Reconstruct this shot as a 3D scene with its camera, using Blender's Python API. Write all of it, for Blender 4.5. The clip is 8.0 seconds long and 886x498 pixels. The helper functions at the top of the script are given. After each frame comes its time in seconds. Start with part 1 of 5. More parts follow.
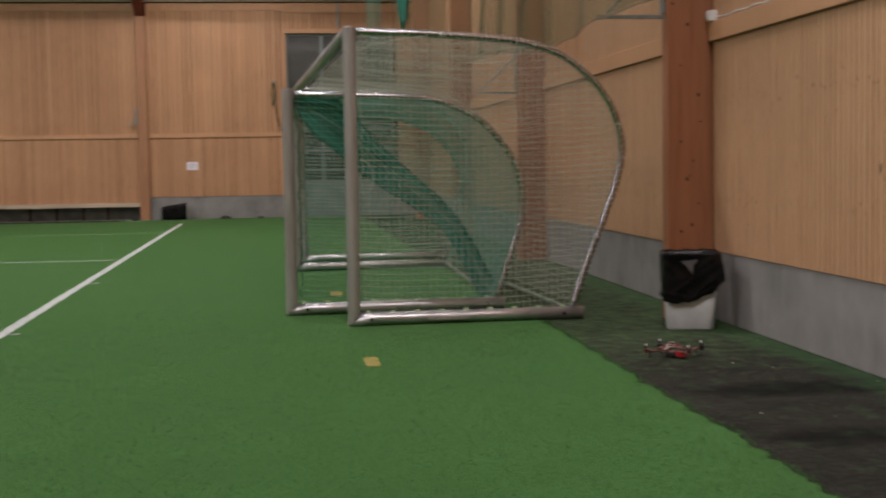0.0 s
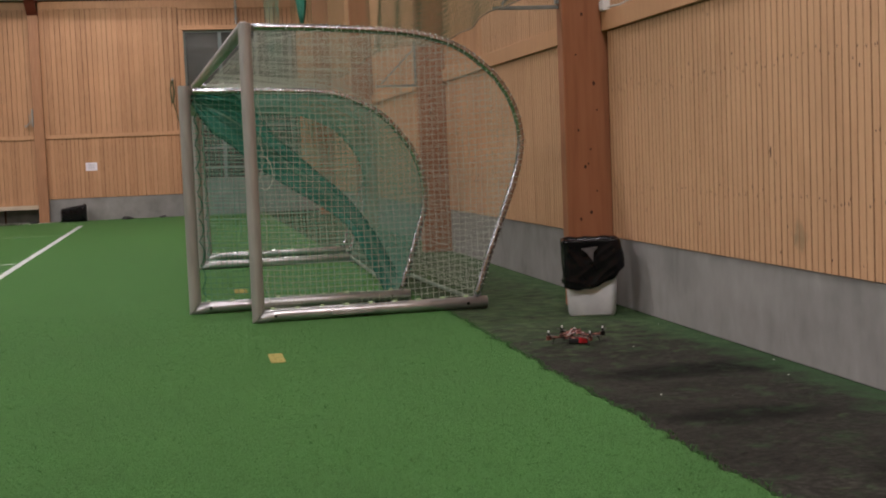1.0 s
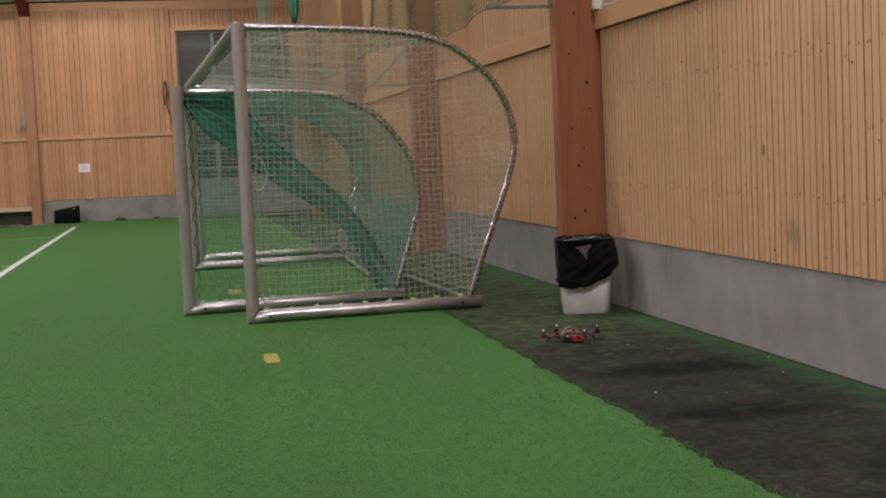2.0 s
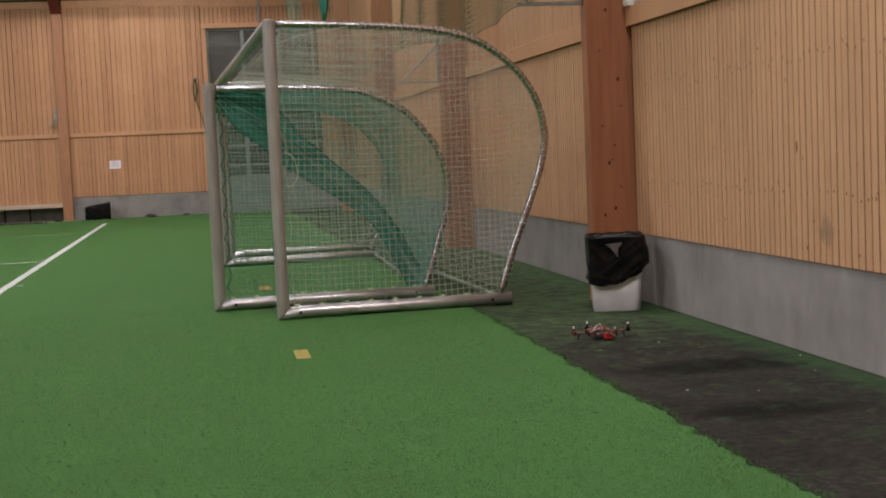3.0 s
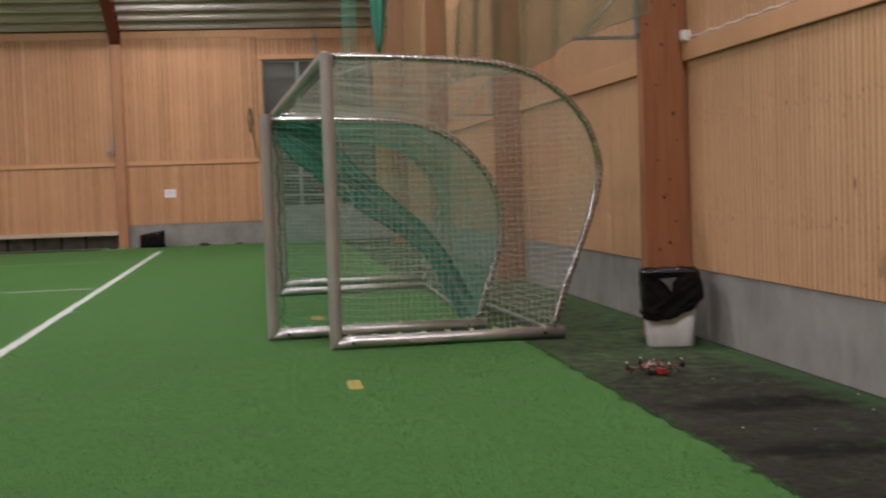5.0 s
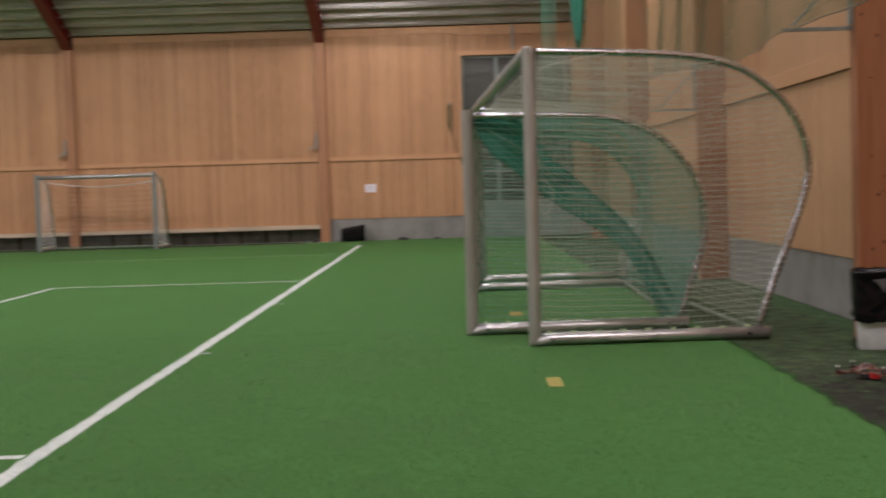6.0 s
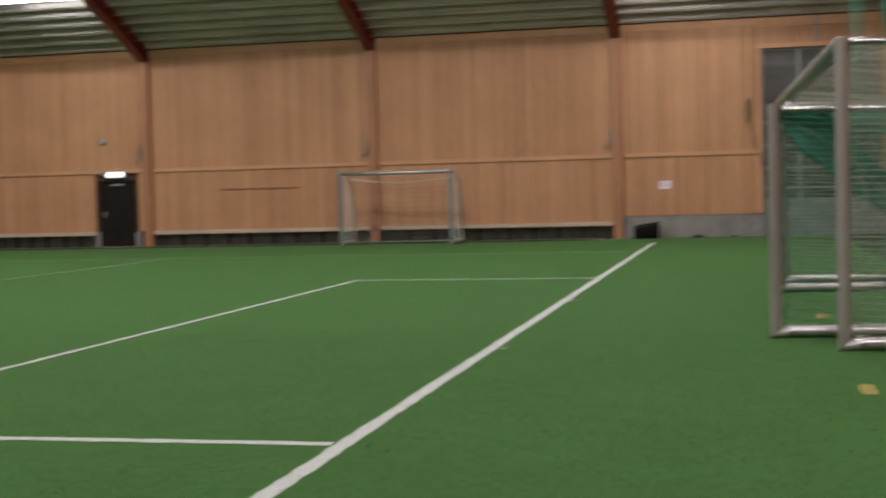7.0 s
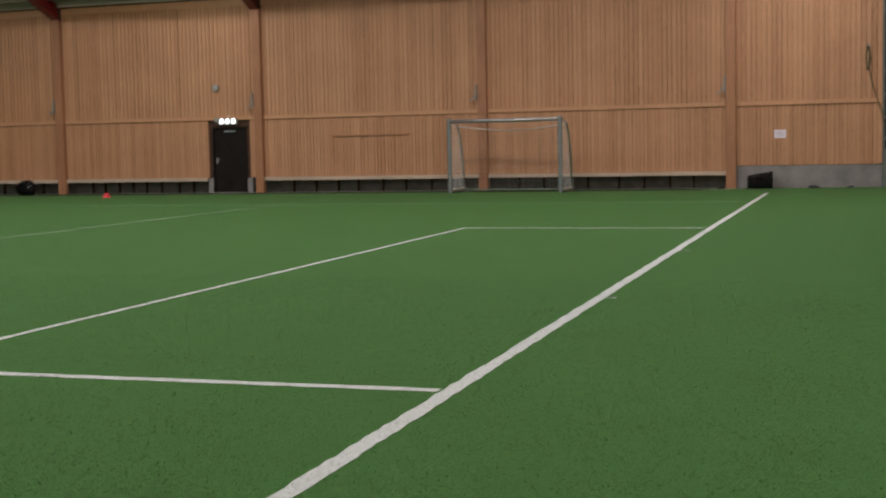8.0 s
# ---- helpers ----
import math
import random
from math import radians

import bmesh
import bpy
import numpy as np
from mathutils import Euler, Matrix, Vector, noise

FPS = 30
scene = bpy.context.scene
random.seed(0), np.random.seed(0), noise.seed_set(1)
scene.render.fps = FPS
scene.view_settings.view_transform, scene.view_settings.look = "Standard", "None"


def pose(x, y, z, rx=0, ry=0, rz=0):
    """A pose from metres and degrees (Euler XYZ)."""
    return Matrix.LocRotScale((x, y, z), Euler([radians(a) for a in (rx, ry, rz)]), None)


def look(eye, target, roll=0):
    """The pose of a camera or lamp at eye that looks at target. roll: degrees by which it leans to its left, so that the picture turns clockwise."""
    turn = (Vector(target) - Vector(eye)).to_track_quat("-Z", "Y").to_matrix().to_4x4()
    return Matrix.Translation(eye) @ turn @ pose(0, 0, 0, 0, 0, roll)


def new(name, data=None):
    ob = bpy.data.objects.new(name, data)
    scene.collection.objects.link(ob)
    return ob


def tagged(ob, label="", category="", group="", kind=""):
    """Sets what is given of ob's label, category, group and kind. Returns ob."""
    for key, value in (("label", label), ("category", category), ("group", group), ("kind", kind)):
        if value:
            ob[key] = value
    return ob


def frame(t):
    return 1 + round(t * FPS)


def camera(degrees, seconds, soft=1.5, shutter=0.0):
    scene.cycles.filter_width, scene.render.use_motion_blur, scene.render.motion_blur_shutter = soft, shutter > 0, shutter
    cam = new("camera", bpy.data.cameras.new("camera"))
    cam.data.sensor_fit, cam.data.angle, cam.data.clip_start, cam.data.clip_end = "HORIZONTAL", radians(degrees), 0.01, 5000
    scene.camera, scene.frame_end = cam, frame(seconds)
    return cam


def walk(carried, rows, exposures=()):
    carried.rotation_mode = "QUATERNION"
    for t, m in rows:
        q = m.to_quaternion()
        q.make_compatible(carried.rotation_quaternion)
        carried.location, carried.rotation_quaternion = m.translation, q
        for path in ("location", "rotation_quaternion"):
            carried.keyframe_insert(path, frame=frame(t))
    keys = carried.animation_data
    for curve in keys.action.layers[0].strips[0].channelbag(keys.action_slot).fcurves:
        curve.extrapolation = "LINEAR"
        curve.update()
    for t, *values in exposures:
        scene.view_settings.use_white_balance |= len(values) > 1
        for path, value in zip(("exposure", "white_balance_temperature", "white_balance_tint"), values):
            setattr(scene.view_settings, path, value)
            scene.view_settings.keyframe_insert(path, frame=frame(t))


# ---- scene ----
cam = camera(36.9, 8.0, soft=1.9, shutter=0.65)
PATH = [
    (0, (0.295, -1.264, 1.379), (0.535, 0.717, 1.249), -0.9),
    (0.5, (0.31, -1.303, 1.374), (0.65, 0.663, 1.237), -1.7),
    (1, (0.331, -1.298, 1.375), (0.708, 0.661, 1.231), -2.3),
    (1.5, (0.327, -1.294, 1.376), (0.715, 0.662, 1.234), -2.6),
    (2.8, (0.313, -1.319, 1.369), (0.675, 0.642, 1.219), -2.4),
    (3, (0.306, -1.302, 1.37), (0.651, 0.663, 1.223), -2.5),
    (3.5, (0.315, -1.272, 1.383), (0.666, 0.691, 1.235), -2.5),
    (4, (0.3, -1.299, 1.376), (0.649, 0.665, 1.233), -2.3),
    (4.2, (0.297, -1.31, 1.377), (0.647, 0.654, 1.233), -2.3),
    (5.3, (0.276, -1.302, 1.376), (0.475, 0.686, 1.291), -1.8),
    (5.5, (0.278, -1.264, 1.382), (0.415, 0.73, 1.293), -1.8),
    (6, (0.24, -1.254, 1.379), (0.22, 0.744, 1.285), -1.7),
    (6.3, (0.226, -1.209, 1.383), (0.113, 0.786, 1.298), -1.9),
    (6.5, (0.218, -1.22, 1.39), (0.033, 0.77, 1.311), -1.6),
    (7, (0.156, -1.169, 1.377), (-0.295, 0.778, 1.29), -1.5),
    (7.5, (0.135, -1.171, 1.374), (-0.42, 0.747, 1.251), -1.7),
    (8, (0.138, -1.12, 1.368), (-0.470, 0.779, 1.207), -1.2),
]
walk(cam, [(t, look(eye, target, roll)) for t, eye, target, roll in PATH], exposures=[(0.0, -0.08), (0.8, 0.08), (1.6, 0.18), (5.5, 0.17), (6.5, 0.10), (7.5, -0.12), (8.0, -0.14)])

# ---- plan (metres) ----
WALL_X, WALL_Y = 3.97, 34.13        # gable wall (right) and long wall (far)
SOUTH, WEST = -7.0, -46.0
EAVE, SLOPE, RIDGE_Y = 5.62, 0.42, 13.5
COL_Y = (-4.43, 2.67, 9.77, 16.92, 24.05, 31.15)
COL_X = (-3.22, -9.90, -16.63, -23.26, -30.0, -36.7)


def roof_z(y):
    return EAVE + SLOPE * (WALL_Y - y) if y > RIDGE_Y else EAVE + SLOPE * (WALL_Y - RIDGE_Y) - SLOPE * (RIDGE_Y - y)


# ---- light: rows of ceiling luminaires, and a dark evening outside ----
world = bpy.data.worlds.new("world")
scene.world = world
world.use_nodes = True
world.node_tree.nodes["Background"].inputs[0].default_value = (0.02, 0.025, 0.035, 1)
world.node_tree.nodes["Background"].inputs[1].default_value = 0.3
LAMP_POWER = 430.0
LAMPS = [(-1.6, 31.45), (-18.0, 30.7)] + [(x, y) for y in (25.0, 14.5, 2.5) for x in (-0.4 if y == 14.5 else 1.6, -7.4, -16.5, -26.0)]
for x, y in LAMPS:
    light = bpy.data.lights.new("lamp_light", "AREA")
    light.shape, light.size, light.size_y = "RECTANGLE", 2.4, 0.42
    light.energy, light.color = LAMP_POWER * (1.6 if (x, y) == (-0.4, 14.5) else 0.05 if x < -10 and y > 30 else 0.07 if y > 30 else 1.1 if y < 5 else 1.6 if y < 20 else 0.72), (1.0, 0.912, 0.92)
    ob = new("lamp_light", light)
    ob.matrix_world = pose(x, y, roof_z(y) - 0.42)


# ---- materials ----
def node_mat(name, colours, rough=0.6, metal=0.0, scale=6.0, stretch=(1, 1, 1), detail=6.0, bump=0.0, bump_scale=40.0,
             bump_stretch=(1, 1, 1), vary=0.0, spread="object", alpha=1.0, blotch=0.0, blotch_scale=0.7, rough_vary=0.1, dist=0.01, grit=0.5, spec=0.5):
    """Two-scale procedural surface: colours = list of (position, rgb)."""
    m = bpy.data.materials.new(name)
    m.use_nodes = True
    nt = m.node_tree
    n, l = nt.nodes, nt.links
    b = n["Principled BSDF"]
    b.inputs["Metallic"].default_value = metal
    b.inputs["Specular IOR Level"].default_value = spec
    tc = n.new("ShaderNodeTexCoord")
    geo = n.new("ShaderNodeNewGeometry")

    def noise_at(sc, st, det):
        mp = n.new("ShaderNodeMapping")
        mp.inputs["Scale"].default_value = st
        l.new(geo.outputs["Position"], mp.inputs["Vector"])
        t = n.new("ShaderNodeTexNoise")
        t.inputs["Scale"].default_value, t.inputs["Detail"].default_value = sc, det
        t.inputs["Roughness"].default_value = grit
        l.new(mp.outputs["Vector"], t.inputs["Vector"])
        return mp, t

    mp, tex = noise_at(scale, stretch, detail)
    fac = tex.outputs["Fac"]
    if vary:
        src = n.new("ShaderNodeObjectInfo").outputs["Random"] if spread == "object" else geo.outputs["Random Per Island"]
        sub = n.new("ShaderNodeMath")
        sub.operation = "MULTIPLY_ADD"
        sub.inputs[1].default_value, sub.inputs[2].default_value = vary, -vary / 2
        l.new(src, sub.inputs[0])
        add = n.new("ShaderNodeMath")
        l.new(fac, add.inputs[0]), l.new(sub.outputs[0], add.inputs[1])
        fac = add.outputs[0]
        off = n.new("ShaderNodeCombineXYZ")
        big = n.new("ShaderNodeMath")
        big.operation = "MULTIPLY"
        big.inputs[1].default_value = 37.0
        l.new(src, big.inputs[0])
        l.new(big.outputs[0], off.inputs["X"]), l.new(big.outputs[0], off.inputs["Y"]), l.new(big.outputs[0], off.inputs["Z"])
        l.new(off.outputs[0], mp.inputs["Location"])
    ramp = n.new("ShaderNodeValToRGB")
    while len(ramp.color_ramp.elements) < len(colours):
        ramp.color_ramp.elements.new(0.5)
    for e, (p, c) in zip(ramp.color_ramp.elements, colours):
        e.position, e.color = p, (*c, 1)
    l.new(fac, ramp.inputs["Fac"])
    col = ramp.outputs["Color"]
    if blotch:
        _, big = noise_at(blotch_scale, (1, 1, 1), 3.0)
        rmp = n.new("ShaderNodeMapRange")
        rmp.inputs["From Min"].default_value, rmp.inputs["From Max"].default_value = 0.3, 0.7
        rmp.inputs["To Min"].default_value, rmp.inputs["To Max"].default_value = 1 - blotch, 1 + blotch
        l.new(big.outputs["Fac"], rmp.inputs["Value"])
        mul = n.new("ShaderNodeVectorMath")
        mul.operation = "SCALE"
        l.new(col, mul.inputs[0]), l.new(rmp.outputs["Result"], mul.inputs["Scale"])
        col = mul.outputs["Vector"]
    l.new(col, b.inputs["Base Color"])
    rr = n.new("ShaderNodeMapRange")
    rr.inputs["To Min"].default_value, rr.inputs["To Max"].default_value = max(rough - rough_vary, 0.02), min(rough + rough_vary, 1)
    l.new(tex.outputs["Fac"], rr.inputs["Value"])
    l.new(rr.outputs["Result"], b.inputs["Roughness"])
    if bump:
        _, bt = noise_at(bump_scale, bump_stretch, 4.0)
        bp = n.new("ShaderNodeBump")
        bp.inputs["Strength"].default_value, bp.inputs["Distance"].default_value = bump, dist
        l.new(bt.outputs["Fac"], bp.inputs["Height"])
        l.new(bp.outputs["Normal"], b.inputs["Normal"])
    if alpha < 1:
        b.inputs["Alpha"].default_value = alpha
    return m


def pale_wood(name, spread, tint=(1, 1, 1), vary=0.14):
    c = lambda r, g, b: (r * tint[0], g * tint[1], b * tint[2])
    return node_mat(name, [(0.15, c(0.40, 0.205, 0.105)), (0.42, c(0.51, 0.28, 0.152)), (0.60, c(0.55, 0.31, 0.172)), (0.85, c(0.60, 0.355, 0.205))],
                    rough=0.55, scale=7.0, stretch=(6, 6, 0.5), vary=vary, spread=spread, bump=0.25, bump_scale=30, bump_stretch=(6, 6, 0.4), blotch=0.07, blotch_scale=0.9, dist=0.004, detail=8.0, grit=0.6)


M_BOARD = pale_wood("spruce_board", "object", (1.0, 1.05, 1.06))
M_BOARD_FAR = pale_wood("spruce_cladding", "island", (0.92, 0.875, 0.83), vary=0.38)


def stain_on(m, y0, z0, ry, rz, colour, strength):
    """A scuffed grey-green stain of its own shape on the cladding."""
    n, l = m.node_tree.nodes, m.node_tree.links
    b = n["Principled BSDF"]
    old = b.inputs["Base Color"].links[0].from_socket
    geo = n.new("ShaderNodeNewGeometry")
    mp = n.new("ShaderNodeMapping")
    mp.inputs["Location"].default_value = (0, -y0 / ry, -z0 / rz)
    mp.inputs["Scale"].default_value = (0, 1 / ry, 1 / rz)
    l.new(geo.outputs["Position"], mp.inputs["Vector"])
    ln = n.new("ShaderNodeVectorMath")
    ln.operation = "LENGTH"
    l.new(mp.outputs[0], ln.inputs[0])
    t = n.new("ShaderNodeTexNoise")
    t.inputs["Scale"].default_value, t.inputs["Detail"].default_value = 16.0, 6.0
    l.new(geo.outputs["Position"], t.inputs["Vector"])
    sub = n.new("ShaderNodeMath")
    sub.operation = "MULTIPLY_ADD"
    sub.inputs[1].default_value = 1.6
    l.new(t.outputs["Fac"], sub.inputs[0]), l.new(ln.outputs["Value"], sub.inputs[2])
    r = n.new("ShaderNodeMapRange")
    r.inputs["From Min"].default_value, r.inputs["From Max"].default_value = 0.7, 1.7
    r.inputs["To Min"].default_value, r.inputs["To Max"].default_value = strength, 0.0
    l.new(sub.outputs[0], r.inputs["Value"])
    mix = n.new("ShaderNodeMix")
    mix.data_type = "RGBA"
    l.new(r.outputs[0], mix.inputs["Factor"]), l.new(old, mix.inputs["A"])
    mix.inputs["B"].default_value = (*colour, 1)
    l.new(mix.outputs["Result"], b.inputs["Base Color"])


stain_on(M_BOARD, 6.14, 0.78, 0.15, 0.13, (0.07, 0.085, 0.05), 0.75)
M_TRIMWOOD = pale_wood("spruce_trim", "object", (1.0, 0.98, 0.95), vary=0.1)
M_SILL = node_mat("weathered_sill", [(0.3, (0.43, 0.34, 0.25)), (0.7, (0.56, 0.46, 0.36))], rough=0.7, scale=4, stretch=(0.6, 6, 6), blotch=0.12)
M_BACKING = node_mat("dark_backing", [(0.3, (0.04, 0.02, 0.010)), (0.7, (0.08, 0.04, 0.02))], rough=0.9)
# spruce with the shade between boards put into its colour
M_GROOVE_SHADE = node_mat("shaded_board_groove", [(0.3, (0.26, 0.14, 0.072)), (0.7, (0.37, 0.20, 0.108))], rough=0.85, scale=20)
M_GLULAM = node_mat("stained_glulam", [(0.25, (0.25, 0.092, 0.043)), (0.5, (0.305, 0.12, 0.057)), (0.75, (0.345, 0.142, 0.07))], rough=0.5,
                    scale=5, stretch=(5, 5, 0.3), bump=0.15, bump_scale=25, bump_stretch=(5, 5, 0.4), blotch=0.1, vary=0.1, dist=0.004)
M_GLULAM_FAR = node_mat("far_glulam", [(0.25, (0.29, 0.13, 0.066)), (0.5, (0.36, 0.172, 0.088)), (0.75, (0.42, 0.21, 0.11))], rough=0.5,
                        scale=7, stretch=(5, 5, 0.3), blotch=0.1, vary=0.1)
M_KNOT = node_mat("knot", [(0.3, (0.03, 0.01, 0.006)), (0.7, (0.06, 0.02, 0.01))], rough=0.7)
M_CONCRETE = node_mat("plinth_concrete", [(0.25, (0.165, 0.160, 0.155)), (0.42, (0.222, 0.215, 0.208)), (0.58, (0.246, 0.238, 0.230)), (0.8, (0.30, 0.292, 0.283))], rough=0.85, scale=3.4, detail=10.0, grit=0.72,
                      stretch=(1, 1.3, 0.6), bump=0.35, bump_scale=60, blotch=0.16, blotch_scale=1.5, dist=0.004)
M_DARKCONC = node_mat("recess_concrete", [(0.3, (0.17, 0.175, 0.16)), (0.7, (0.27, 0.275, 0.25))], rough=0.9, scale=5, bump=0.2)
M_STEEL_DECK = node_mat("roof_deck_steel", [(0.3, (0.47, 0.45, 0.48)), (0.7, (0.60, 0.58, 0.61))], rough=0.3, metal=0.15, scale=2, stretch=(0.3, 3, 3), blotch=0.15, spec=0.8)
M_RED = node_mat("red_steel", [(0.3, (0.17, 0.010, 0.014)), (0.7, (0.24, 0.016, 0.02))], rough=0.4, scale=3)
M_ALU = node_mat("brushed_aluminium", [(0.3, (0.355, 0.335, 0.325)), (0.7, (0.455, 0.43, 0.42))], rough=0.46, metal=0.5, scale=5, stretch=(6, 6, 0.6), bump=0.05, bump_scale=200, rough_vary=0.12, blotch=0.10)
M_ALU_SHINY = node_mat("polished_tube", [(0.3, (0.40, 0.40, 0.43)), (0.7, (0.56, 0.56, 0.59))], rough=0.24, metal=1.0, scale=12, bump=0.3, bump_scale=16, rough_vary=0.10, dist=0.012)
M_ALU_DULL = node_mat("weathered_aluminium", [(0.3, (0.30, 0.30, 0.28)), (0.7, (0.42, 0.42, 0.40))], rough=0.55, metal=0.5, scale=9, bump=0.1, bump_scale=60)
M_DIRTY_BAR = node_mat("stained_bar", [(0.3, (0.12, 0.17, 0.12)), (0.7, (0.22, 0.27, 0.21))], rough=0.7, metal=0.2, scale=9, bump=0.2, bump_scale=60)
M_ALU_BAR = node_mat("satin_aluminium", [(0.3, (0.46, 0.46, 0.48)), (0.7, (0.60, 0.60, 0.62))], rough=0.34, metal=0.8, scale=6, stretch=(1, 6, 6), bump=0.10, bump_scale=70, rough_vary=0.1, blotch=0.14, blotch_scale=4)
M_BOLT = node_mat("dark_bolt", [(0.3, (0.03, 0.03, 0.03)), (0.7, (0.06, 0.06, 0.06))], rough=0.4, metal=0.8)
M_NET_WHITE = node_mat("pale_net_cord", [(0.3, (0.35, 0.38, 0.32)), (0.7, (0.48, 0.51, 0.44))], rough=0.8, scale=20)
M_NET_GREEN = node_mat("green_net_cord", [(0.3, (0.105, 0.30, 0.225)), (0.7, (0.20, 0.42, 0.335))], rough=0.8, scale=20)
M_NET_PALE = node_mat("white_net_cord", [(0.3, (0.66, 0.66, 0.64)), (0.7, (0.78, 0.78, 0.76))], rough=0.8, scale=20)
M_NET_DENSE = node_mat("gathered_green_net", [(0.3, (0.020, 0.22, 0.16)), (0.7, (0.045, 0.34, 0.26))], rough=0.85, scale=30, stretch=(3, 1, 3), alpha=0.84, bump=0.6, bump_scale=60)
M_NET_CLOTH = node_mat("fine_olive_net", [(0.3, (0.14, 0.135, 0.055)), (0.7, (0.22, 0.205, 0.085))], rough=0.9, scale=12, alpha=0.22)
M_NET_TEAL = node_mat("fine_teal_net", [(0.3, (0.02, 0.17, 0.12)), (0.7, (0.05, 0.26, 0.19))], rough=0.9, scale=12, stretch=(8, 8, 0.5), alpha=0.3)
M_NET_BUNDLE = node_mat("bundled_teal_net", [(0.3, (0.01, 0.10, 0.07)), (0.7, (0.03, 0.19, 0.13))], rough=0.9, scale=12, stretch=(8, 8, 0.5), alpha=0.9)
M_OLIVE = node_mat("olive_cord", [(0.3, (0.05, 0.065, 0.03)), (0.7, (0.10, 0.11, 0.055))], rough=0.9, scale=20)
M_ROPE = node_mat("grey_rope", [(0.3, (0.09, 0.085, 0.065)), (0.7, (0.17, 0.16, 0.125))], rough=0.9, scale=40)
M_CLIP = node_mat("pale_green_clip", [(0.3, (0.45, 0.58, 0.34)), (0.7, (0.55, 0.68, 0.42))], rough=0.5)
M_WHITE_LINE = node_mat("line_fibre", [(0.30, (0.26, 0.36, 0.27)), (0.46, (0.48, 0.53, 0.51)), (0.7, (0.64, 0.67, 0.67))], rough=0.9, scale=34, grit=0.85, bump=0.7, bump_scale=250)
M_WORN_LINE = node_mat("worn_line_fibre", [(0.36, (0.10, 0.20, 0.08)), (0.5, (0.26, 0.36, 0.24)), (0.68, (0.52, 0.58, 0.50))], rough=0.9, scale=18, grit=0.8)
M_YELLOW = node_mat("yellow_fibre", [(0.32, (0.08, 0.16, 0.03)), (0.48, (0.30, 0.25, 0.06)), (0.72, (0.44, 0.37, 0.11))], rough=0.9, scale=40, grit=0.75, bump=0.6, bump_scale=250)
M_GREYSTEEL = node_mat("grey_bracket_steel", [(0.3, (0.20, 0.23, 0.23)), (0.7, (0.28, 0.31, 0.31))], rough=0.45, metal=0.4, scale=12)
M_BIN = node_mat("white_bin_plastic", [(0.3, (0.64, 0.64, 0.67)), (0.7, (0.76, 0.76, 0.79))], rough=0.45, scale=6, blotch=0.08, blotch_scale=8)
M_LINER = node_mat("black_bin_liner", [(0.3, (0.004, 0.004, 0.005)), (0.7, (0.008, 0.008, 0.009))], rough=0.2, scale=10, rough_vary=0.05, bump=0.05, bump_scale=14, dist=0.02, spec=0.2)
M_TEAR = node_mat("shaded_grey_film", [(0.3, (0.07, 0.066, 0.07)), (0.7, (0.115, 0.11, 0.115))], rough=0.35, scale=14)
M_BLACK = node_mat("black_plastic", [(0.3, (0.010, 0.010, 0.011)), (0.7, (0.022, 0.022, 0.023))], rough=0.5, scale=10, bump=0.1)
M_DOOR = node_mat("black_door_paint", [(0.3, (0.010, 0.008, 0.007)), (0.7, (0.018, 0.014, 0.012))], rough=0.5, scale=4, spec=0.15)
M_PAPER = node_mat("white_paper", [(0.3, (0.84, 0.77, 0.87)), (0.7, (0.88, 0.82, 0.90))], rough=0.8, scale=4)
M_GREYINK = node_mat("grey_print", [(0.3, (0.40, 0.38, 0.42)), (0.7, (0.48, 0.46, 0.50))], rough=0.8)
M_REDPLASTIC = node_mat("red_plastic", [(0.3, (0.55, 0.02, 0.03)), (0.7, (0.70, 0.04, 0.05))], rough=0.4)
M_COPTER_ARM = node_mat("orange_brown_arm", [(0.38, (0.02, 0.010, 0.009)), (0.5, (0.12, 0.036, 0.024)), (0.66, (0.32, 0.17, 0.12))], rough=0.5, scale=70)
M_COPTER_PLATE = node_mat("pale_red_plate", [(0.42, (0.02, 0.012, 0.012)), (0.52, (0.26, 0.04, 0.035)), (0.64, (0.58, 0.42, 0.36))], rough=0.5, scale=55)
M_WHITE = node_mat("white_plastic", [(0.3, (0.72, 0.72, 0.72)), (0.7, (0.80, 0.80, 0.80))], rough=0.4)
M_FRAME = node_mat("pale_gate_frame", [(0.3, (0.17, 0.21, 0.21)), (0.7, (0.23, 0.27, 0.27))], rough=0.5, scale=5)
M_GATE_PANEL = node_mat("grey_gate_panel", [(0.3, (0.15, 0.185, 0.17)), (0.7, (0.21, 0.245, 0.23))], rough=0.5, scale=3)
M_LITTER = node_mat("litter", [(0.3, (0.5, 0.5, 0.46)), (0.7, (0.75, 0.75, 0.7))], rough=0.8, scale=50)
M_CABLE = node_mat("pale_cable", [(0.3, (0.55, 0.52, 0.52)), (0.7, (0.70, 0.67, 0.67))], rough=0.5)


def glass_material():
    m = node_mat("dark_glass", [(0.3, (0.045, 0.050, 0.046)), (0.7, (0.065, 0.070, 0.065))], rough=0.2, scale=1.0, bump=0.35, bump_scale=0.9, bump_stretch=(0.35, 1, 2.0), rough_vary=0.03, dist=0.05, spec=0.7)
    return m


M_GLASS = glass_material()


def glow_material(name, colour, strength):
    m = bpy.data.materials.new(name)
    m.use_nodes = True
    b = m.node_tree.nodes["Principled BSDF"]
    b.inputs["Base Color"].default_value = (0.8, 0.8, 0.8, 1)
    b.inputs["Emission Color"].default_value = (*colour, 1)
    b.inputs["Emission Strength"].default_value = strength
    return m


